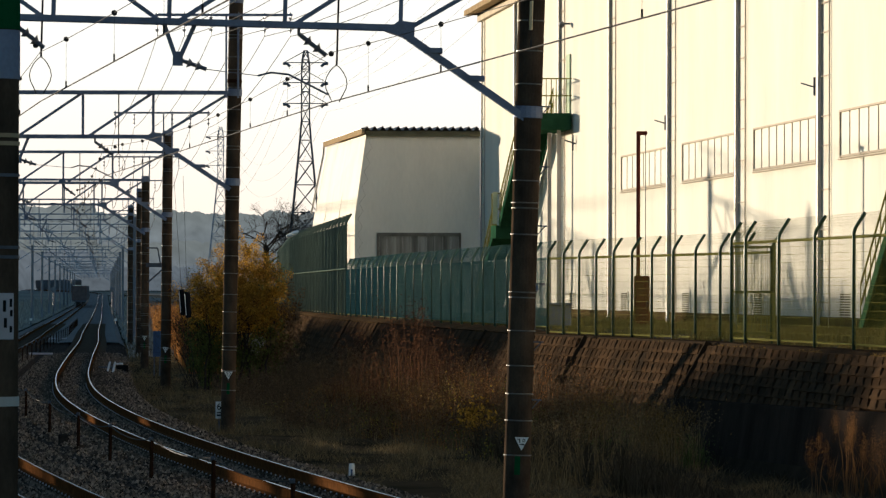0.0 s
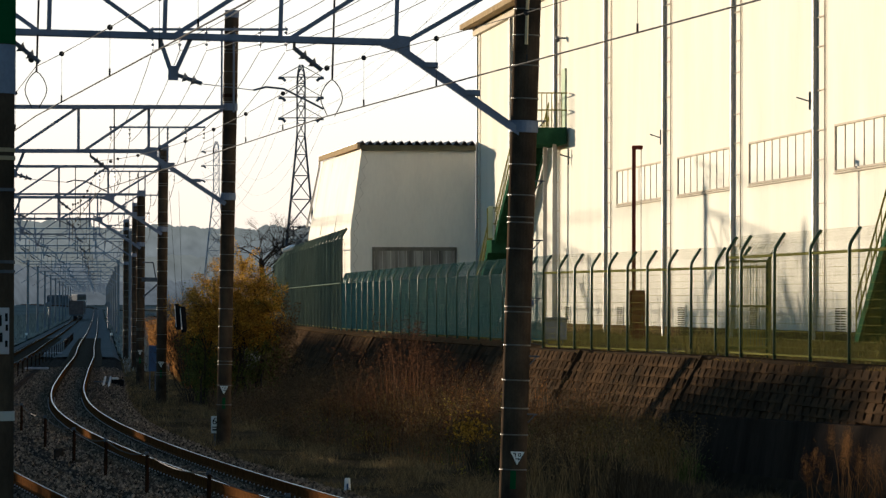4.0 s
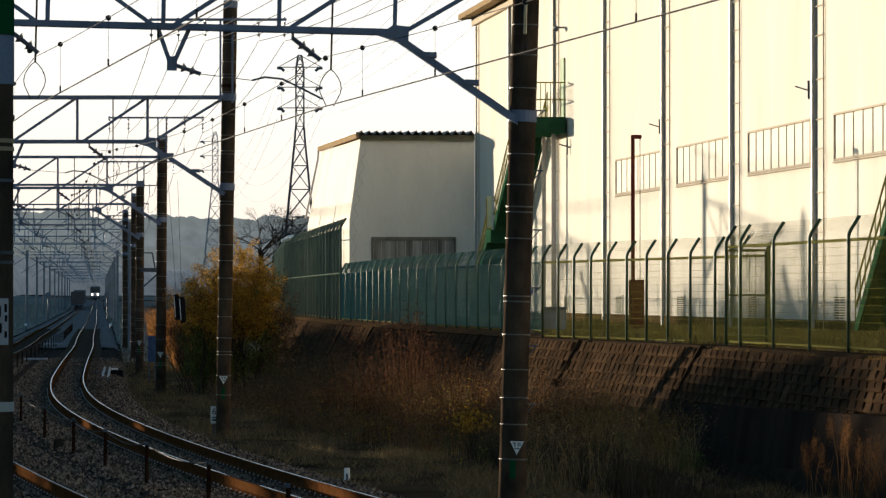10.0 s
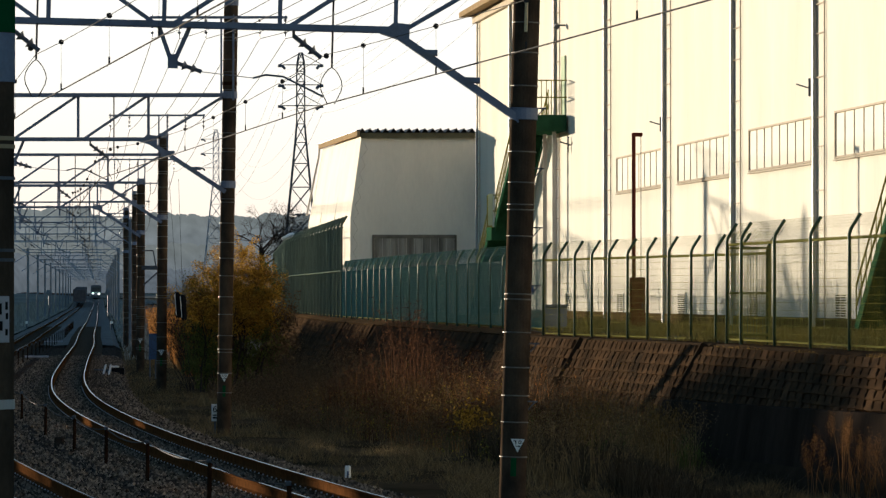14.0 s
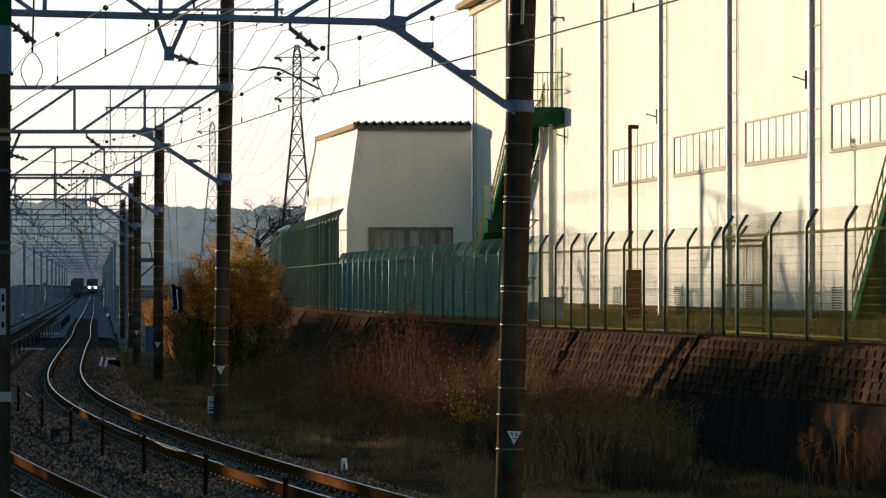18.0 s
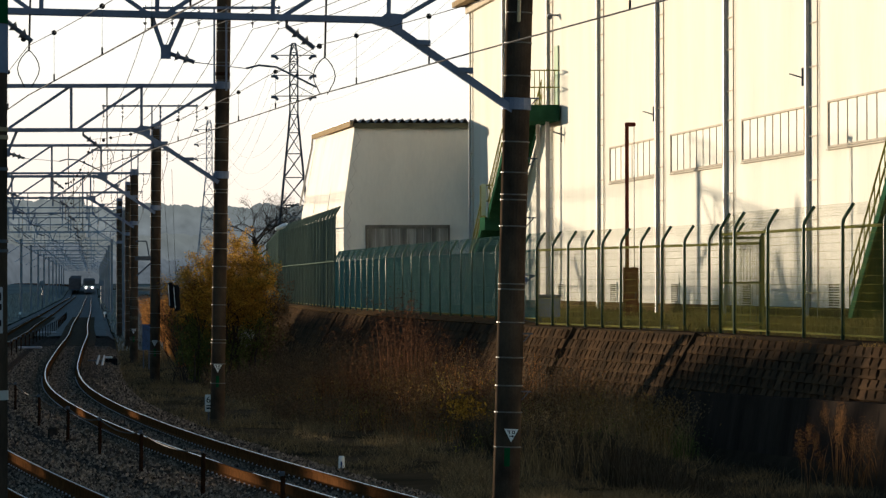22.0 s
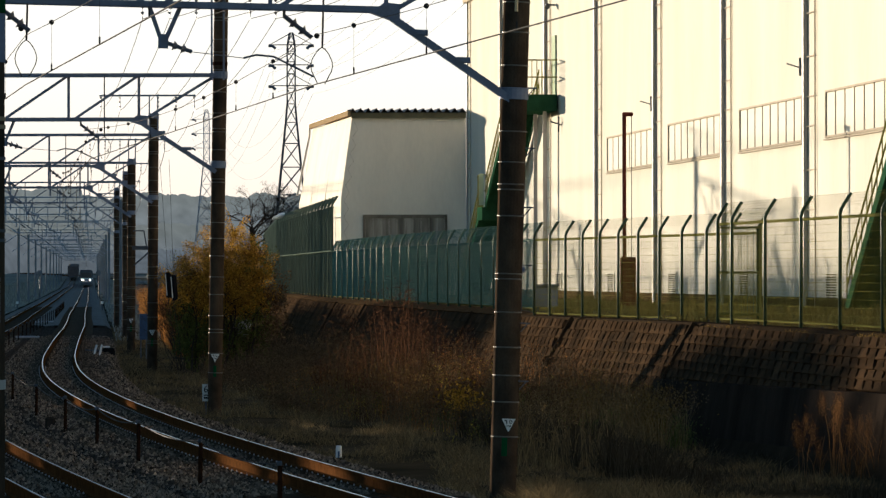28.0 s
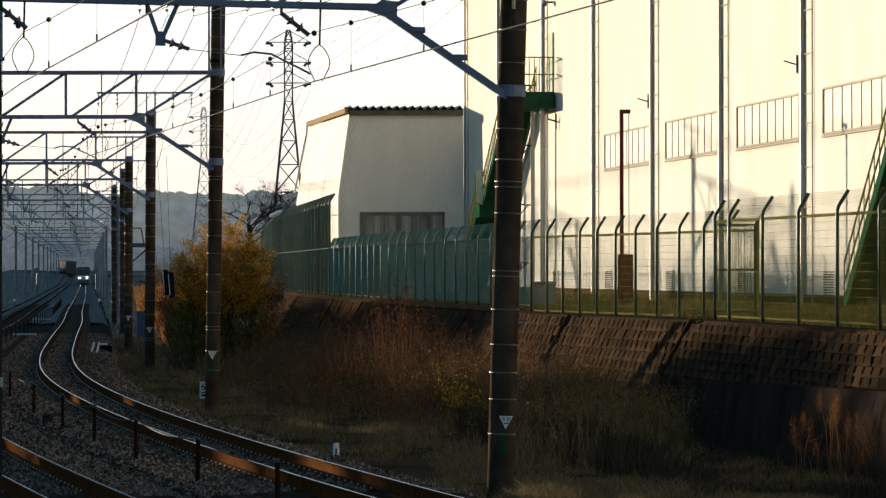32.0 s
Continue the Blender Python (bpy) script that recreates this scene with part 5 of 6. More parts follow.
    gx, gy = rng.normal(6.9, 0.4, n), 76.0 + rng.normal(0, 0.9, n)
    v4, f4, m, t = blades(gx, gy, np.full(n, -0.5), rng.uniform(0.25, 1.0, n), rng.uniform(0.1, 0.7, n), rng.uniform(0.008, 0.014, n), rng)
    stuff("orange_grass", v4, f4, M["plume"], "orange dry grass around the reeds", "grass")
    stuff("plumed_reeds", np.concatenate([v, v2]), f + (f2 + len(v)).tolist(), M["plume"], "tall dry plumed reeds at the wall", "reeds")


def build_weeds():
    rng = np.random.default_rng(21)
    specs = [
        ("reddish_weeds", M["redtwig"], 700, 98, 119, 0.05, (0.6, 1.9), 30, 0.020, "tall reddish-brown dead weeds before the wall", 0.5, 4.1),
        ("dark_weeds", M["darkweed"], 2600, 112, 152, -0.15, (0.5, 1.7), 30, 0.024, "dark brown dead weeds on the slope", 0.8, 4.4),
        ("brown_weeds", M["olive"], 1700, 93, 122, -0.08, (0.4, 1.4), 26, 0.020, "dense dark brown weeds on the slope", 0.8, 3.2),
        ("straw_weeds", M["straw"], 900, 90, 125, 0.0, (0.5, 1.4), 16, 0.016, "pale dry weed stalks among the brown growth", 0.8, 4.1),
        ("leafy_weeds", M["leaf"], 800, 90, 130, 0.08, (0.4, 1.1), 22, 0.026, "low green leafy weeds", 1.2, 4.1),
        ("yellow_weeds", M["yellow"], 260, 92, 128, 0.12, (0.5, 1.3), 16, 0.022, "scattered yellow-leaved weeds", 1.2, 4.1),
    ]
    for i, (name, m, n, y0, y1, keep, (h0, h1), leaves, size, label, near, far) in enumerate(specs):
        x, y = scatter(rng, n, y0, y1, lambda q: foot_x(q) - far, lambda q: foot_x(q) - near + 0.9)
        x, y, k = clumped(x, y, 14.0 + i * 3, keep)
        h = rng.uniform(h0, h1, len(x)) * (0.55 + 1.3 * np.clip(k, -0.2, 0.6))
        h *= np.clip([0.25 + (p - foot_x(q) + far) / far for p, q in zip(x, y)], 0.25, 1.1)
        v, f, mid, t = blades(x, y, np.full(len(x), -0.5), h, rng.uniform(0.04, 0.5, len(x)), rng.uniform(0.010, 0.018, len(x)), rng)
        c = []
        for _ in range(leaves):
            u = rng.random(len(x)) ** 0.6
            c.append(mid + (t - mid) * u[:, None] + rng.normal(size=mid.shape) * (0.09, 0.09, 0.10))
        v2, f2 = leaf_cloud(np.concatenate(c), size, rng, aspect=0.4)
        stuff(name, np.concatenate([v, v2]), f + (f2 + len(v)).tolist(), m, label, "weeds")
    # a stand of tall reddish stems before the wall
    x = np.concatenate([rng.normal(c, s, n) for c, s, n in ((-0.98, 0.42, 62), (-0.22, 0.32, 34), (-1.9, 0.5, 26))])
    y = 116.0 + rng.normal(0, 2.0, len(x))
    h = rng.uniform(1.4, 3.15, len(x)) * np.where(np.abs(x + 1.0) < 0.55, 1.0, 0.78)
    v, f, mid, t = blades(x, y, np.full(len(x), -0.5), h, rng.uniform(0.03, 0.16, len(x)), rng.uniform(0.012, 0.02, len(x)), rng)
    c = np.concatenate([mid + (t - mid) * (rng.random(len(x)) ** 0.5)[:, None] * 1.03 + rng.normal(size=mid.shape) * (0.07, 0.07, 0.08) for _ in range(44)])
    v2, f2 = leaf_cloud(c, 0.026, rng, aspect=0.35)
    stuff("tall_red_stems", np.concatenate([v, v2]), f + (f2 + len(v)).tolist(), M["redtwig"], "stand of tall reddish plumed stems before the wall", "weeds")
    # thin dry stalks that catch the light all over the bank
    for name, m, n, y0, y1, h0, h1 in (("thin_stalks", M["hay"], 2600, 92, 124, 0.5, 1.7), ("rusty_stalks", M["rustweed"], 1300, 96, 126, 0.5, 1.8), ("fine_twigs", M["darkweed"], 3000, 96, 158, 0.5, 2.0)):
        x, y = scatter(rng, n, y0, y1, lambda q: foot_x(q) - 4.2, lambda q: foot_x(q) + 0.5)
        x, y, k = clumped(x, y, 40.0 + h1, -0.1)
        h = rng.uniform(h0, h1, len(x)) * np.clip([0.3 + (p - foot_x(q) + 4.2) / 4.5 for p, q in zip(x, y)], 0.3, 1.1)
        v, f, mid, t = blades(x, y, np.full(len(x), -0.5), h, rng.uniform(0.02, 0.35, len(x)), rng.uniform(0.005, 0.009, len(x)), rng)
        c = np.concatenate([mid + (t - mid) * (rng.random(len(x)) ** 0.7)[:, None] + rng.normal(size=mid.shape) * 0.05 for _ in range(12)])
        v2, f2 = leaf_cloud(c, 0.017, rng, aspect=0.25)
        stuff(name, np.concatenate([v, v2]), f + (f2 + len(v)).tolist(), m, "thin dry stalks standing among the weeds", "weeds")
    # bushy clumps of mixed growth
    for name, m, count, y0, y1, r0, r1, h0, h1, size, label in (
        ("dark_clumps", M["darkweed"], 60, 88, 152, 0.35, 0.8, 0.6, 1.9, 0.030, "dark twiggy clumps on the slope"),
        ("brown_clumps", M["olive"], 42, 85, 128, 0.25, 0.6, 0.5, 1.4, 0.026, "olive-brown bushy clumps of dead weeds"),
        ("red_clumps", M["redtwig"], 22, 96, 122, 0.2, 0.5, 0.7, 1.9, 0.024, "reddish bushy clumps of dead weeds"),
        ("green_clumps", M["leaf"], 26, 85, 125, 0.2, 0.45, 0.3, 0.9, 0.028, "low dull-green leafy clumps"),
        ("rust_clumps", M["rustweed"], 12, 94, 120, 0.15, 0.35, 0.4, 1.2, 0.022, "orange-brown dry clumps"),
    ):
        vs, fs, k = [], [], 0
        for _ in range(count):
            y = rng.uniform(y0, y1)
            x = foot_x(y) - rng.uniform(0.2, 4.3 if name == "dark_clumps" else 3.1)
            r, h = rng.uniform(r0, r1), rng.uniform(h0, h1) * min(1.0, 0.4 + 0.25 * (x - foot_x(y) + 4.0))
            n = int(420 * (r / 0.4) ** 1.3)
            u = rng.random(n) ** 0.7
            c = np.stack([x + rng.normal(size=n) * r * 0.5 * (0.5 + u), y + rng.normal(size=n) * r * 0.7, -0.5 + u * h + rng.normal(size=n) * 0.08], 1)
            v, f = leaf_cloud(c, size, rng, aspect=0.35)
            b = 36
            v2, f2, mid, t = blades(x + rng.normal(size=b) * r * 0.3, y + rng.normal(size=b) * r * 0.3, np.full(b, -0.5), rng.uniform(0.6, 1.15, b) * h, rng.uniform(0.1, 0.5, b), np.full(b, 0.011), rng)
            fs += (f + k).tolist() + [tuple(i + k + len(v) for i in q) for q in f2]
            vs += [v, v2]
            k += len(v) + len(v2)
        stuff(name, np.concatenate(vs), fs, m, label, "weeds")
    # a low yellow-leaved shrub
    c = np.array([0.55, 98.0, 0.25]) + rng.normal(size=(420, 3)) * (0.2, 0.4, 0.16)
    v, f = leaf_cloud(c, 0.04, rng)
    stuff("yellow_shrub", v, f, M["orange"], "small yellow-leaved shrub among the weeds", "shrub")
    # rough growth further along, behind the second pole
    x, y = scatter(rng, 4200, 186, 340, lambda q: track_x(q) + 4.4, lambda q: track_x(q) + 6.6, 1.2)
    h = rng.uniform(0.9, 2.5, len(x))
    v, f, mid, t = blades(x, y, np.full(len(x), -0.5), h, rng.uniform(0.05, 0.4, len(x)), rng.uniform(0.02, 0.04, len(x)), rng)
    c = np.concatenate([mid + (t - mid) * rng.random(len(x))[:, None] + rng.normal(size=mid.shape) * 0.13 for _ in range(10)])
    v2, f2 = leaf_cloud(c, 0.06, rng, aspect=0.4)
    stuff("orange_brown_weeds", np.concatenate([v, v2]), f + (f2 + len(v)).tolist(), M["rustweed"], "orange-brown dry weeds beside the line", "weeds")
    # scrub on the far side of the tracks, coloured pale for haze
    x, y = scatter(rng, 9000, 236, 1250, lambda q: track_x(q) - 16, lambda q: track_x(q) - 6.2, 1.3)
    x2, y2 = scatter(rng, 9000, 236, 1250, lambda q: track_x(q) + 2.2, lambda q: track_x(q) + 10, 1.3)
    x, y = np.concatenate([x, x2]), np.concatenate([y, y2])
    edge = np.array([min(abs(track_x(b) - 6.2 - a), abs(a - track_x(b) - 2.2)) for a, b in zip(x, y)])
    h = rng.uniform(0.2, 1.0, len(x)) * np.clip(0.3 + edge * 0.3, 0.3, 1.9)
    v, f, mid, t = blades(x, y, np.full(len(x), -0.5), h, rng.uniform(0.05, 0.4, len(x)), rng.uniform(0.05, 0.1, len(x)), rng)
    stuff("far_scrub", v, f, M["reed"], "low pale scrub beyond the tracks", "scrub")


def build_yard_grass():
    rng = np.random.default_rng(31)
    x, y = scatter(rng, 46000, 78, 150, lambda q: line_x(WALL_TOP, q) + 0.65, lambda q: line_x(WALL_TOP, q) + 4.5, 1.4)
    x, y, k = clumped(x, y, 2.0, -0.1)
    h = rng.uniform(0.05, 0.24, len(x)) * (0.8 + 1.6 * k)
    dip = np.array([edge_low(b) * min(1.0, max(0.0, (3.0 - a + line_x(WALL_TOP, b)) / 1.8)) for a, b in zip(x, y)])
    v, f, m, t = blades(x, y, TERRACE + 0.02 - dip, h, rng.uniform(0.2, 0.8, len(x)), rng.uniform(0.012, 0.025, len(x)), rng)
    stuff("yard_grass", v, f, M["turf"], "thin green and straw grass along the fence", "grass")


def branch(bm, p, d, length, r, depth, rnd, tips, spread=0.55, sides=5):
    q = p + d * length
    mid = p + d * length * 0.5 + Vector((rnd.uniform(-1, 1), rnd.uniform(-1, 1), rnd.uniform(-0.4, 0.6))) * length * 0.09
    tube(bm, [p, mid, q], r, sides, r * 0.62, caps=False)
    tips.append(q)
    if depth == 0:
        return
    for _ in range(3 if depth > 1 else 4):
        nd = (d + Vector((rnd.gauss(0, spread), rnd.gauss(0, spread), rnd.gauss(0.05, spread * 0.7)))).normalized()
        start = p.lerp(q, rnd.uniform(0.55, 1.0))
        branch(bm, start, nd, length * rnd.uniform(0.55, 0.8), r * 0.55, depth - 1, rnd, tips, spread, max(3, sides - 1))


def build_bush():
    """The autumn shrub beside the line: many stems, orange leaves above, green below."""
    b = thing("autumn_shrub", "large autumn shrub with orange-yellow leaves and green skirts", "shrub")
    rnd = random.Random(8)
    rng = np.random.default_rng(8)
    base = Vector((-7.05, 158.0, -0.5))
    tips = []
    for i in range(11):
        bm = bmesh.new()
        a = rnd.uniform(0, 6.28)
        p = base + Vector((rnd.uniform(-1.2, 1.2), rnd.uniform(-1.5, 1.5), 0))
        d = Vector((math.cos(a) * 0.35, math.sin(a) * 0.35, 1)).normalized()
        branch(bm, p, d, rnd.uniform(1.3, 1.9), 0.045, 3, rnd, tips, 0.42)
        part("stem", bm, M["bark"], b)

    def lobes(spec, count, size, gap=-0.2):
        out = []
        for cx, cz, rx, rz, share in spec:
            n = int(count * share)
            u = rng.normal(size=(n, 3))
            u /= np.linalg.norm(u, axis=1)[:, None]
            rad = rng.random(n) ** 0.42
            rad *= 1 + 0.4 * np.sin(u[:, 0] * 7 + cx) * np.cos(u[:, 2] * 6 + cz)
            c = np.stack([base.x + cx + u[:, 0] * rx * rad, base.y + u[:, 1] * 1.8 * rad, cz + u[:, 2] * rz * rad], 1)
            k = np.array([noise.noise((p[0] * 2.2, p[1] * 1.2, p[2] * 2.2)) for p in c])
            out.append(c[k > gap])
        return leaf_cloud(np.concatenate(out), size, rng, aspect=0.5)

    v, f = lobes([(-0.5, 2.8, 0.95, 1.25, 0.28), (0.3, 3.5, 0.95, 1.25, 0.34), (1.15, 2.7, 0.70, 1.2, 0.26), (-0.1, 2.2, 1.6, 1.1, 0.25)], 64000, 0.027, -0.14)
    ends = np.array([tuple(q) for q in tips if 1.6 < q.z < 5.0 and q.x < base.x + 1.6])
    c = np.concatenate([ends + rng.normal(size=ends.shape) * 0.10 for _ in range(max(1, 26000 // len(ends)))])
    v3, f3 = leaf_cloud(c, 0.030, rng, aspect=0.5)
    v, f = np.concatenate([v, v3]), np.concatenate([f, f3 + len(v)])
    raw("orange_foliage", v.tolist(), f.tolist(), M["orange"], b)
    v, f = lobes([(-0.95, 1.0, 0.75, 1.4, 0.5), (0.1, 0.6, 1.3, 1.0, 0.5), (1.1, 1.3, 0.7, 1.2, 0.3)], 20000, 0.034)
    raw("green_foliage", v.tolist(), f.tolist(), M["leaf"], b)
    v, f = lobes([(1.2, 3.0, 0.65, 1.1, 0.4), (0.5, 2.3, 1.0, 1.0, 0.3), (-0.9, 2.4, 0.9, 1.2, 0.3)], 9000, 0.032, 0.05)
    raw("olive_foliage", v.tolist(), f.tolist(), M["leaf"], b)
    v, f = lobes([(1.8, 1.8, 0.5, 1.5, 0.6), (1.35, 0.7, 0.8, 1.1, 0.4)], 5000, 0.04)
    raw("dark_foliage", v.tolist(), f.tolist(), M["darkweed"], b)
    s = thing("bare_shrub", "bare grey-brown shrub beside the orange one", "shrub")
    tips = []
    for i in range(40):
        bm = bmesh.new()
        u = rnd.random()
        p = Vector((-8.9 + 1.6 * u, 160 + 3 * rnd.random(), -0.5))
        branch(bm, p, Vector((rnd.gauss(-0.1, 0.2), 0, 1)).normalized(), (1.35 + 0.75 * u) * rnd.uniform(0.85, 1.1), 0.016, 3, rnd, tips, 0.36, 3)
        part("branch", bm, M["bark"], s)


def build_bare_tree():
    t = thing("bare_tree", "leafless dark tree behind the tall fence", "tree")
    rnd = random.Random(14)
    bm = bmesh.new()
    tips = []
    base = Vector((-11.5, 300, 2.1))
    tube(bm, [base, base + Vector((0.1, 0, 1.8)), base + Vector((0.0, 0, 3.6))], 0.2, 8, 0.15)
    part("trunk", bm, M["bark"], t)
    for i in range(9):
        bm = bmesh.new()
        a = rnd.uniform(0, 6.28)
        d = Vector((math.cos(a) * 0.85, math.sin(a) * 0.6, rnd.uniform(0.25, 0.8))).normalized()
        branch(bm, base + Vector((0, 0, rnd.uniform(2.3, 3.6))), d, rnd.uniform(1.25, 1.8), 0.06, 5, rnd, tips, 0.62, 4)
        part("limb", bm, M["bark"], t)


def build_far_trees():
    """Dark tree crowns beyond the tall fence."""
    rng = np.random.default_rng(77)
    for x, y, top, r in ((-19.4, 640.0, 13.4, 2.1), (-21.4, 660.0, 12.4, 2.2), (-17.4, 650.0, 12.0, 1.8)):
        t = thing("dark_tree", "dark leafy tree in the haze behind the yard", "tree", "far trees")
        part("trunk", tube(bmesh.new(), [(x, y, -0.5), (x + 0.2, y, 5), (x, y, top - 3)], 0.3, 8, 0.12), M["bark"], t)
        c = []
        for i in range(16):
            q = np.array([x, y, top - 3.2]) + rng.normal(size=3) * (r * 0.5, 1.2, 1.2)
            c.append(q + rng.normal(size=(60, 3)) * 0.55)
        c = np.concatenate(c)
        c = c[c[:, 2] < top]
        v, f = leaf_cloud(c, 0.2, rng)
        raw("crown", v.tolist(), f.tolist(), M["wood"], t)


def belt_top(y):
    """Height of the unseen belt, raised and lowered to place its shadows."""
    top = 6.7 + 0.35 * noise.noise((y * 0.15, 0, 0))
    if y > 900:
        return 9.5 + noise.noise((y * 0.1, 2, 0))
    if 137 < y < 149.5:
        return 5.0
    if 149.5 <= y < 166.4:
        return 7.25
    if 166.4 <= y <= 183:
        return max(6.7, 8.9 + 0.12 * noise.noise((y * 0.4, 3, 0)) - max(0.0, (y - 173.4) / 9.5) ** 6 * 1.4)
    if 203 < y < 226.5:
        return 10.35 + 0.12 * noise.noise((y * 0.3, 4, 0))
    if 228.5 < y < 235.5:
        return 7.1
    if 226.5 <= y < 276:
        return 8.25 + 0.15 * noise.noise((y * 0.3, 6, 0))
    if y > 276:
        top -= 1.3
    return top


# an opening made to let sun onto the rails: from y to y, from height to height
BELT_GAP = (174.0, 177.4, 4.2, 5.7)


def shade_belt():
    """An unseen belt on the far side of the line, added to keep the low sun off the ground."""
    rnd = random.Random(5)
    ga, gb, gl, gh = BELT_GAP
    verts, faces = [], []
    for i in range(12000):
        y = rnd.uniform(60, 760) if i < 9000 else rnd.uniform(760, 1500)
        x = track_x(y) - 40 - rnd.uniform(0, 6)
        top = belt_top(y)
        z = rnd.uniform(0, 1) ** 0.7 * top
        r = rnd.uniform(0.5, 1.1)
        if ga - 3 < y < gb + 4 and gl - 1.2 < z < gh + 1.2:
            continue
        k = len(verts)
        a = rnd.uniform(0, 6.28)
        for j in range(4):
            verts.append((x + r * math.cos(a + j * 1.57) * 0.5, y + r * math.cos(a + j * 1.57 + 0.4) * 0.6, min(top, z + r * math.sin(a + j * 1.57))))
        faces.append((k, k + 1, k + 2, k + 3))
    # a closed sheet inside the belt that blocks the sun
    ys = [60 + 0.5 * i for i in range(4600)]
    k = len(verts)
    for y in ys:
        x = track_x(min(y, 1560)) - 43
        top = belt_top(y) - 0.12 + 0.1 * noise.noise((y * 1.3, 7, 0))
        low, high = (gl, gh) if ga <= y <= gb else (2.0, 2.0)
        verts += [(x, y, -0.6), (x, y, low), (x, y, high), (x + 0.3 * noise.noise((y, 1, 1)), y, top)]
    for i in range(len(ys) - 1):
        a = k + 4 * i
        faces += [(a, a + 4, a + 5, a + 1), (a + 2, a + 6, a + 7, a + 3)]
    tagged(raw("unseen_sun_belt", verts, faces, M["wood"]), "unseen belt beyond the line, added to hold off the low sun", "trees", kind="stuff")


# ---- small things ----
def stake_off(y):
    """The stake line swings wide of the track round the bend."""
    return -line_x([(1.5, 40.0), (1.52, 80.0), (1.75, 118.0), (2.5, 196.0), (2.1, 264.0), (1.5, 332.0), (1.4, 900.0)], y)


def build_stakes():
    st = thing("stake_line", "rusty stakes with a sagging wire between the tracks", "stake line", "")
    tops = []
    for i, y in enumerate((61.5, 69.8, 78.8, 86.6, 94.5, 104.5, 117.6) + tuple(129.0 + 8.5 * k for k in range(36))):
        x, yy = along(y, stake_off(y))
        bm = tube(bmesh.new(), [(x, yy, -0.35), (x + 0.01, yy, 0.42)], 0.032 if y < 130 else 0.028, 8)
        part("stake", bm, M["stake"], st)
        part("wire_clip", slab(x - 0.036, x + 0.036, yy - 0.036, yy + 0.036, 0.37, 0.43, 0.01), M["steel"], st)
        tops.append((x, yy, 0.40))
    for a, b in zip(tops, tops[1:]):
        part("wire", tube(bmesh.new(), sag(a, b, 0.10, 9), 0.012, 5), M["wire"], st)
    x, y = along(97.0, -1.75)
    solid("cable_box", slab(x - 0.10, x + 0.09, y - 0.1, y + 0.1, -0.42, -0.06, 0.03), M["bark"], "small dark box beside a rusty stake", "box")


def build_small_things():
    # hanging tension weights by the third pole
    w = thing("tension_weights", "two black hanging tension weights with white strips for the sun's glint", "weight")
    for i, (x, zt) in enumerate(((-8.385, 2.87), (-8.20, 2.79))):
        y = 150.0 - 0.2 * i
        bm = bmesh.new()
        foot = x + 0.05
        for za, zb, rr in ((0.80, 0.76, 0.075), (0.76, 0.05, 0.094), (0.05, 0.0, 0.07)):
            tube(bm, [(foot + (x - foot) * (0.8 - q) / 0.8, y, zt - q) for q in (za, zb)], rr, 16)
        wt = part("weight", bm, M["black"], w, smooth=False)
        # a white strip paints the sun's glint along the left edge
        part("glint_strip", bar(bmesh.new(), (foot - 0.07, y - 0.075, zt - 0.72), (x - 0.07, y - 0.075, zt - 0.06), 0.022), M["white"], wt)
        part("cable", tube(bmesh.new(), [(x, y, zt), (x - 0.25 + 0.12 * i, y, 6.4)], 0.006, 5), M["wire"], w)
        part("stay", tube(bmesh.new(), [(x, y, zt - 0.8), (x + 0.35, y, -0.45)], 0.006, 5), M["wire"], w)
    # distance board by the second pole
    d = thing("distance_board", "white distance board with black figures by a pole", "sign")
    x, y = -5.37, 112.25
    part("board", slab(x - 0.10, x + 0.06, y - 0.02, y + 0.01, -0.16, 0.24, 0.006), M["white"], d)
    part("stem", slab(x - 0.04, x + 0.0, y + 0.012, y + 0.04, -0.5, 0.2), M["steel"], d)
    txt = bpy.data.curves.new("figure", "FONT")
    txt.body, txt.size, txt.extrude = "6", 0.22, 0.003
    txt.materials.append(M["black"])
    fig = new("figure", txt)
    fig.parent = d
    fig.matrix_basis = pose(x - 0.075, y - 0.025, 0.05, 90, 0, 0)
    bm = bmesh.new()
    box(bm, x - 0.07, x + 0.03, y - 0.026, y - 0.02, -0.03, -0.005)
    box(bm, x - 0.07, x + 0.03, y - 0.026, y - 0.02, -0.1, -0.06)
    part("marks", bm, M["black"], d)
    # white kerb marker
    bm = bmesh.new()
    tube(bm, [(-1.75, 86.0, -0.58), (-1.75, 86.0, -0.30), (-1.75, 86.0, -0.26)], 0.062, 10, 0.045)
    k = thing("boundary_marker", "small white boundary post in the grass", "marker post")
    part("post", bm, M["white"], k)
    part("blue_mark", slab(-1.765, -1.735, 85.92, 85.935, -0.48, -0.36), M["bluesign"], k)
    # lamp post and cabinet in the yard
    lp = thing("yard_lamp_post", "slim dark red lamp post in the yard", "lamp post")
    part("pole", tube(bmesh.new(), [(4.70, 120, TERRACE), (4.70, 120, 6.75)], 0.05, 10), M["rust"], lp)
    part("lamp_head", slab(4.65, 4.92, 119.9, 120.1, 6.74, 6.84, 0.02), M["rust"], lp)
    part("conduit", tube(bmesh.new(), [(4.88, 120, 6.74), (4.88, 120, TERRACE)], 0.010, 5), M["wire"], lp)
    cb = thing("red_brown_cabinet", "red-brown steel cabinet standing in the yard", "cabinet")
    part("body", slab(4.56, 4.93, 118.6, 119.1, TERRACE + 0.06, 3.22, 0.02), M["rust"], cb)
    part("door", slab(4.59, 4.90, 118.57, 118.597, TERRACE + 0.14, 3.14, 0.006), M["rust"], cb)
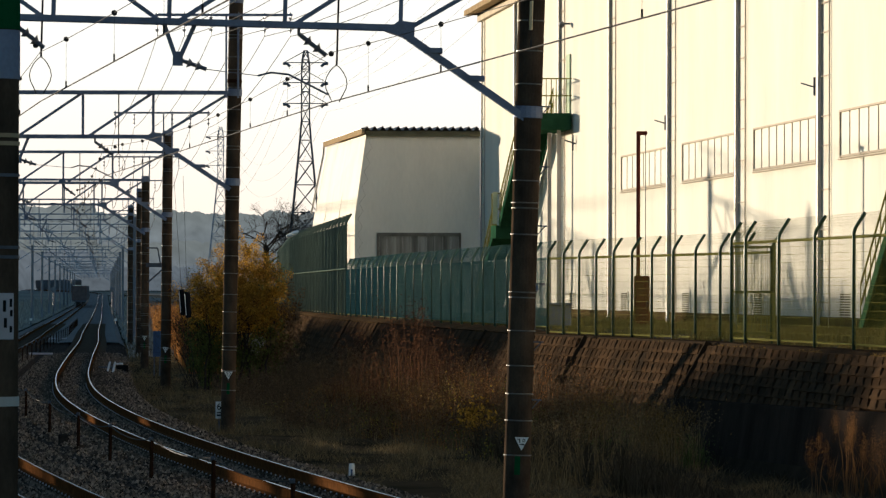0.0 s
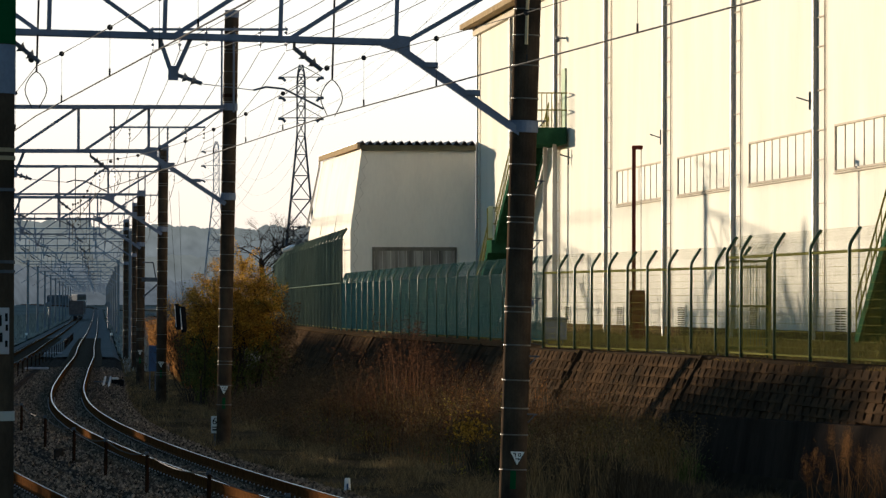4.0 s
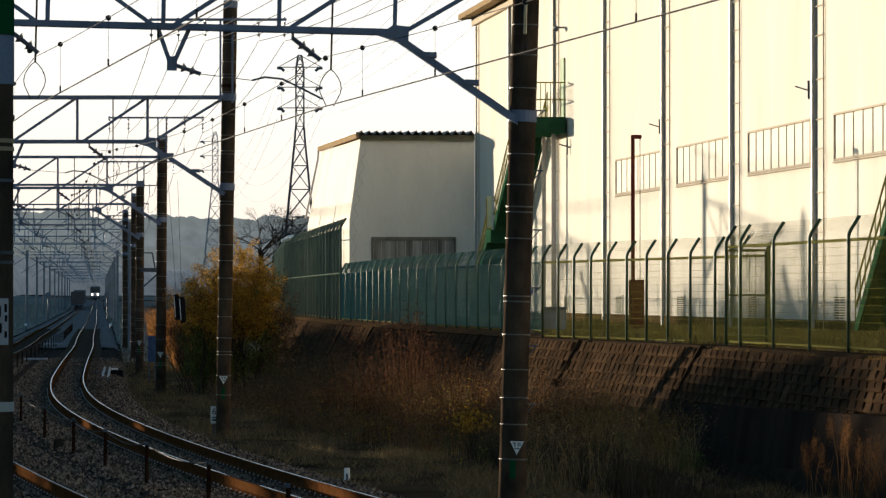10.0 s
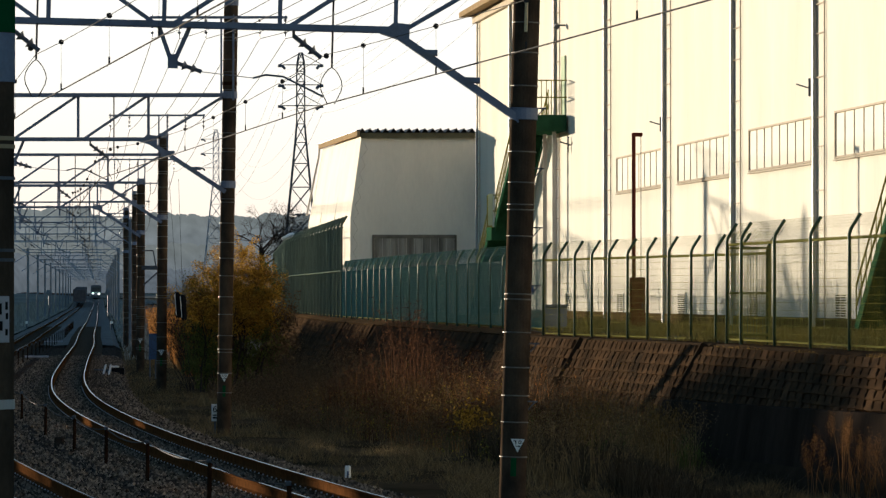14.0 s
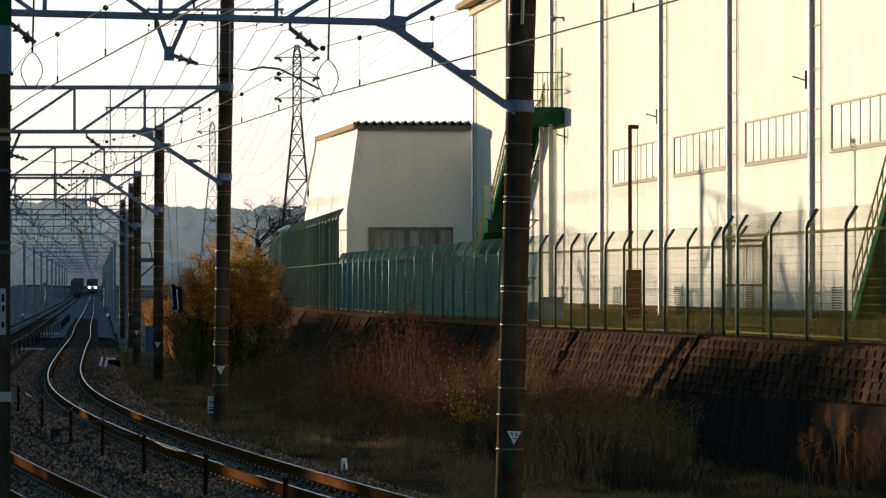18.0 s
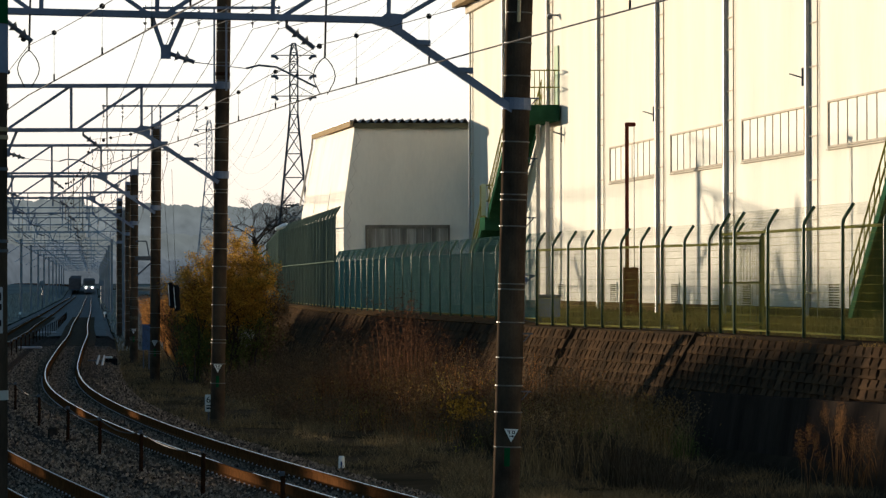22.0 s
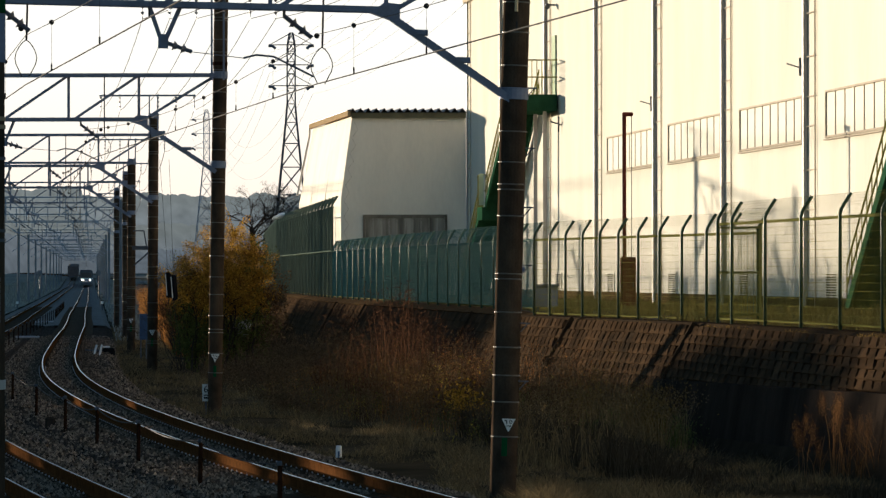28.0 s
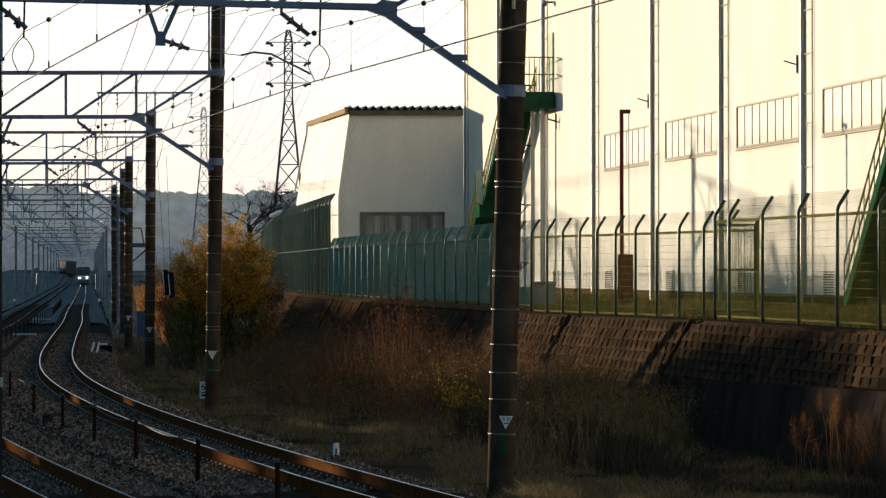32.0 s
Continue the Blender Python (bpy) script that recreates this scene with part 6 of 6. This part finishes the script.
    part("handle", slab(4.85, 4.87, 118.55, 118.568, 2.45, 2.6), M["steel"], cb)
    part("base", slab(4.52, 4.97, 118.55, 119.15, TERRACE, TERRACE + 0.06), M["coping"], cb)
    ub = thing("grey_green_unit", "low grey-green service box on the yard edge", "service box")
    part("body", slab(2.42, 2.98, 118.0, 118.5, TERRACE + 0.08, 2.50, 0.03), M["galv"], ub)
    part("lid", slab(2.38, 3.02, 117.95, 118.55, 2.502, 2.55, 0.01), M["galv"], ub)
    for dx in (2.46, 2.88):
        part("foot", slab(dx, dx + 0.06, 118.05, 118.45, TERRACE, TERRACE + 0.08), M["steel"], ub)
    # thin sign stake by the fence
    ss = thing("small_sign", "small blue and white sign on a thin stake", "sign")
    part("stake", tube(bmesh.new(), [(2.08, 117.4, TERRACE), (2.08, 117.4, 3.1)], 0.015, 6), M["steel"], ss)
    part("plate", slab(2.02, 2.16, 117.37, 117.385, 2.86, 2.98), M["bluesign"], ss)
    # blue board and white box beside the further poles
    bb = thing("blue_board", "blue equipment board beside the line", "board")
    part("board", slab(-11.37, -11.07, 184.0, 184.06, 0.3, 1.29, 0.01), M["bluesign"], bb)
    for dx in (-11.35, -11.14):
        part("leg", slab(dx, dx + 0.05, 184.02, 184.07, -0.5, 0.4), M["steel"], bb)
    # trackside equipment box with pale lid
    x, y = along(188.0, 1.75)
    eq = thing("point_machine", "dark trackside machine with a pale worn lid", "track machine")
    part("case", slab(x - 0.2, x + 0.25, y - 0.3, y + 0.3, -0.5, -0.08, 0.05), M["black"], eq)
    part("lid", slab(x - 0.2, x + 0.08, y - 0.32, y - 0.05, -0.075, 0.0, 0.03), M["white"], eq)
    part("rod", tube(bmesh.new(), [(x - 0.2, y, -0.18), (x - 0.9, y, -0.16)], 0.025, 6), M["steel"], eq)
    for k in range(2):
        part("pale_rail", tube(bmesh.new(), [(x + 0.05 + 0.22 * k, y - 9.0, -0.36), (x - 0.42 + 0.2 * k, y - 0.4, 0.02)], 0.045, 6), M["pipe"], eq, "pale worn channel rail")
    # a scrap of white sheet caught on the high fence
    sc = thing("plastic_scrap", "crumpled white plastic sheet caught on the fence top", "plastic sheet")
    bm = bmesh.new()
    bmesh.ops.create_icosphere(bm, subdivisions=2, radius=1.0)
    for v in bm.verts:
        n = 1 + 0.35 * noise.noise(v.co * 2.1)
        v.co = Vector((v.co.x * 0.34 * n - 7.63, v.co.y * 0.25 * n + 233.0, v.co.z * 0.13 * n + 5.60 + 0.35 * v.co.x * 0.34))
    part("sheet", bm, M["white"], sc)
    # signals far along the line, heads coloured pale for haze
    for y, off in ((620.0, 1.9), (620.0, -6.1)):
        x, yy = along(y, off)
        sg = thing("railway_signal", "black round railway signal on a post", "signal", "signals")
        part("post", tube(bmesh.new(), [(x, yy, -0.5), (x, yy, 2.6)], 0.07, 8), M["steel"], sg)
        part("head", tube(bmesh.new(), [(x, yy, 2.95), (x, yy - 0.15, 2.95)], 0.36, 16), M["farpole"], sg)
        part("hood", tube(bmesh.new(), [(x, yy - 0.15, 2.95), (x, yy - 0.35, 2.95)], 0.12, 10), M["farpole"], sg)
    # cable trough lids and cross boards
    for i, y in enumerate((228.0, 300.0)):
        x, yy = along(y, -2.0)
        cb = thing("cross_board", "pale board laid across between the tracks", "board", "cross boards")
        part("plank", slab(x - 0.55, x + 0.55, yy - 0.3, yy + 0.3, -0.21, -0.12, 0.02), M["plate"], cb)
    # marker lights at the sides of the line
    for y, off in ((420.0, 1.9), (420.0, -5.9), (330.0, -5.7)):
        x, yy = along(y, off)
        mk = thing("white_marker", "small white trackside marker", "marker post", "markers")
        part("post", tube(bmesh.new(), [(x, yy, -0.6), (x, yy, 0.2)], 0.05, 8), M["steel"], mk)
        part("cap", tube(bmesh.new(), [(x, yy, 0.2), (x, yy, 0.42)], 0.11, 10), M["white"], mk)


def build_platform_pole():
    """The pole at the camera's left hand, with its plates."""
    p = thing("platform_pole", "dark pole with green-topped plate, yellow bands and white sign", "pole", at=(-2.87, 30.0, -0.6))
    r = 0.175
    part("shaft", tube(bmesh.new(), [(0, 0, 0), (0, 0, 9)], r, 24), M["pole"], p)
    cuff = lambda z0, z1, m, name, lab: part(name, tube(bmesh.new(), [(0, 0, z0), (0, 0, z1)], r + 0.006, 24), m, p, lab)
    return p, cuff


def build_left_pole():
    p, cuff = build_platform_pole()
    r = 0.175
    cuff(5.05, 5.45, M["greensign"], "green_cuff", "green painted cuff")
    cuff(4.74, 5.045, M["galv"], "grey_cuff", "blue-grey painted cuff")
    for a in (4.325, 4.375):
        cuff(a, a + 0.026, M["fascia"], "yellow_band", "yellow band")
    for a in (3.62, 3.68, 4.13):
        cuff(a, a + 0.02, M["steel"], "steel_band", "dark steel band")
    bm = bmesh.new()
    rows = [[bm.verts.new((rr * math.sin(radians(a)), -rr * math.cos(radians(a)), zz)) for a in range(-57, 58, 6)] for rr, zz in ((r + 0.001, 3.115), (r + 0.009, 3.117), (r + 0.009, 3.403), (r + 0.001, 3.405))]
    for ra, rb in zip(rows, rows[1:]):
        for i in range(len(ra) - 1):
            bm.faces.new((ra[i], ra[i + 1], rb[i + 1], rb[i]))
    sg = part("white_sign", bm, M["plate"], p, "dull white sign plate")
    bm = bmesh.new()
    for a0, z0, z1 in ((30, 3.29, 3.36), (32, 3.19, 3.25), (45, 3.32, 3.37), (46, 3.26, 3.3), (45, 3.16, 3.2)):
        rr = r + 0.011
        v = [bm.verts.new((rr * math.sin(radians(a)), -rr * math.cos(radians(a)), zz)) for zz in (z0, z1) for a in (a0, a0 + 7)]
        bm.faces.new((v[0], v[1], v[3], v[2]))
    part("marks", bm, M["black"], sg)
    cuff(2.70, 2.76, M["pipe"], "pale_band", "pale worn band")
    return p


# ---- trains ----
def build_train():
    t = thing("train", "silver commuter train with two lit headlights coming closer", "train")
    glass = M["darkglass"]
    for i in range(6):
        y0 = 20.0 * i
        b = part("car_body", slab(-1.45, 1.45, y0, y0 + 19.4, 0.95, 3.5, 0.12), M["greybox"], t)
        part("roof", slab(-1.3, 1.3, y0 + 0.05, y0 + 19.3, 3.505, 3.72, 0.1), M["steel"], b)
        part("underframe", slab(-1.2, 1.2, y0 + 0.4, y0 + 19.0, 0.35, 0.945), M["steel"], b)
        for bg in (2.6, 16.0):
            for ax in (0, 2.1):
                wh = bmesh.new()
                for sx in (-0.533, 0.533):
                    tube(wh, [(sx - 0.06, y0 + bg + ax, 0.43), (sx + 0.06, y0 + bg + ax, 0.43)], 0.43, 14)
                part("wheelset", wh, M["steel"], b)
    part("windscreen", slab(-1.15, 1.15, -0.03, 0.02, 2.05, 3.05, 0.02), glass, t, "dark wide windscreen")
    part("front_band", slab(-1.42, 1.42, -0.04, 0.02, 1.62, 1.9, 0.01), M["white"], t)
    part("front_panel", slab(-1.40, 1.40, -0.03, 0.02, 0.98, 1.6, 0.01), M["plate"], t)
    part("skirt", slab(-1.25, 1.25, -0.02, 0.3, 0.3, 0.95), M["steel"], t)
    part("coupler", slab(-0.15, 0.15, -0.35, 0.1, 0.6, 0.9), M["steel"], t)
    lamp = glow("headlight_glass", (1.0, 0.93, 0.82), 45)
    for sx in (-0.76, 0.76):
        h = part("headlight_housing", tube(bmesh.new(), [(sx, 0.0, 1.45), (sx, -0.07, 1.45)], 0.29, 14), M["black"], t)
        part("headlight", tube(bmesh.new(), [(sx, -0.07, 1.45), (sx, -0.10, 1.45)], 0.15, 14), lamp, h)
    pan = bmesh.new()
    bar(pan, (-0.6, 30, 3.75), (0, 31, 4.9), 0.05)
    bar(pan, (0.6, 30, 3.75), (0, 31, 4.9), 0.05)
    bar(pan, (-0.9, 30.6, 5.32), (0.9, 30.6, 5.32), 0.06)
    bar(pan, (0, 31, 4.9), (0, 30.6, 5.32), 0.05)
    part("pantograph", pan, M["steel"], t)
    return t


def build_wagons():
    out = []
    for i in range(12):
        w = thing("freight_wagon", "brown-red container wagon of a train going away" if i % 3 == 0 else "grey container wagon of a train going away", "freight wagon", "freight train")
        m = M["wagon"] if i % 3 == 0 else M["greybox"]
        part("deck", slab(-1.3, 1.3, 0, 13.2, 0.85, 1.1), M["steel"], w)
        for j in range(2):
            c = part("container", slab(-1.35, 1.35, 0.2 + 6.5 * j, 6.5 + 6.4 * j, 1.104, 3.75, 0.04), m, w)
            part("container_door", slab(-1.2, 1.2, 0.14 + 6.5 * j, 0.195 + 6.5 * j, 1.2, 3.6), m, c)
        for ax in (1.5, 3.3, 9.8, 11.6):
            wh = bmesh.new()
            for sx in (-0.533, 0.533):
                tube(wh, [(sx - 0.06, ax, 0.43), (sx + 0.06, ax, 0.43)], 0.43, 14)
            part("wheelset", wh, M["steel"], w)
        out.append(w)
    return out


# ---- the place ----
build_sky()
build_hills()
build_ground()
build_fields()
build_tracks()
WALL = build_wall()
build_yard()
for i, q in enumerate(POLES):
    ob = build_pole(*q, "dark weathered concrete catenary pole with bright steel bands" if q[0] < 300 else "dark weathered concrete catenary pole")
    if i == 0:
        pole_extras(ob, q[3], brackets=True, sign_z=1.37)
    elif i in (1, 2, 3):
        if i == 1:
            part("rust_band", tube(bmesh.new(), [(0, 0, 8.28), (0, 0, 8.36)], q[3] / 2 + 0.01, 20), M["stake"], ob, "rust-red band")
        pole_extras(ob, q[3], sign_z=1.55)
    if i == 2:
        bm = bmesh.new()
        bar(bm, (-0.15, -0.1, 4.28), (-0.68, -0.1, 4.28), 0.12, 0.14)
        bar(bm, (-0.15, -0.1, 4.12), (-0.62, -0.1, 3.70), 0.05)
        bar(bm, (-0.2, -0.1, 4.3), (-0.3, -0.1, 4.85), 0.04)
        bar(bm, (-0.3, -0.1, 4.85), (-0.66, -0.1, 4.85), 0.04)
        part("side_arm", bm, M["steel"], ob)
    if q[0] < 1330:
        build_portal(q[0], q[1])
for y, x, top, dia, lean in POLES:
    build_pole(y, 2 * (track_x(y) - SPACING / 2) - x, top, dia, 0, "dark weathered concrete catenary pole")
build_wires()
build_hall()
build_shed()
build_far_stair()
build_stair(105.5)
build_fence(FENCE_A, 1.9, [77.3, 80.9, 84.5, 88.1, 91.7, 95.3, 96.93], 0.06, 0.0024, "tall green steel mesh fence with cranked tops on the wall", 0.08)
build_fence(FENCE_B, 1.72, [96.1, 98.1, 100.05, 102.05, 103.95, 105.8, 107.6, 109.35, 111.0, 112.7, 114.3, 115.95], 0.06, 0.0027, "green steel mesh fence with cranked tops on the wall", 0.12)
build_fence(FENCE_B, 1.72, [115.95 + 2.785 * i for i in range(24)], 0.044, 0.0026, "close-meshed teal fence with cranked tops on the wall")
build_fence(FENCE_C, 3.4, [180.0 + 3.0 * i for i in range(47)], 0.13, 0.0042, "high green screen fence with cranked tops")
build_fence_gap()
lattice("pylon", (-18.1, 600, 0), 32.9, 5.6, 1.0, ((31.4, 2.7), (28.9, 2.7), (26.3, 2.7)), "tall steel lattice pylon with three pairs of arms", M["steel"])
lattice("pylon", (-47.8, 1000, 0), 37.0, 6.5, 1.2, ((35.0, 3.0), (32.0, 3.0), (29.0, 3.2)), "distant steel lattice pylon", M["hazegalv"], 0.11)
build_pylon_lines()
build_left_pole()
build_stakes()
build_small_things()
train = build_train()
wagons = build_wagons()
build_bush()
build_bare_tree()
build_far_trees()
build_grass()
build_weeds()
build_yard_grass()
shade_belt()
build_sleepers()
build_stones()
build_blocks(WALL)


def motions():
    rows = []
    for t, y in ((0, 1514.0), (2, 1507.0), (3.2, 1499.0), (4, 1485.0), (5, 1463.0)) + tuple((2.0 * i, 1440.0 - 16.9 * (2.0 * i - 6.0)) for i in range(3, 17)):
        rows.append((t, pose(track_x(y), y, track_z(y), 0, 0, heading(y))))
    walk(train, rows)
    for k, w in enumerate(wagons):
        rows = []
        for i in range(9):
            t = 4.0 * i
            y = 866.0 + 13.9 * t + 13.7 * k
            rows.append((t, pose(track_x(y) - SPACING + draw_in(y), y, track_z(y), 0, 0, heading(y))))
        walk(w, rows)


motions()
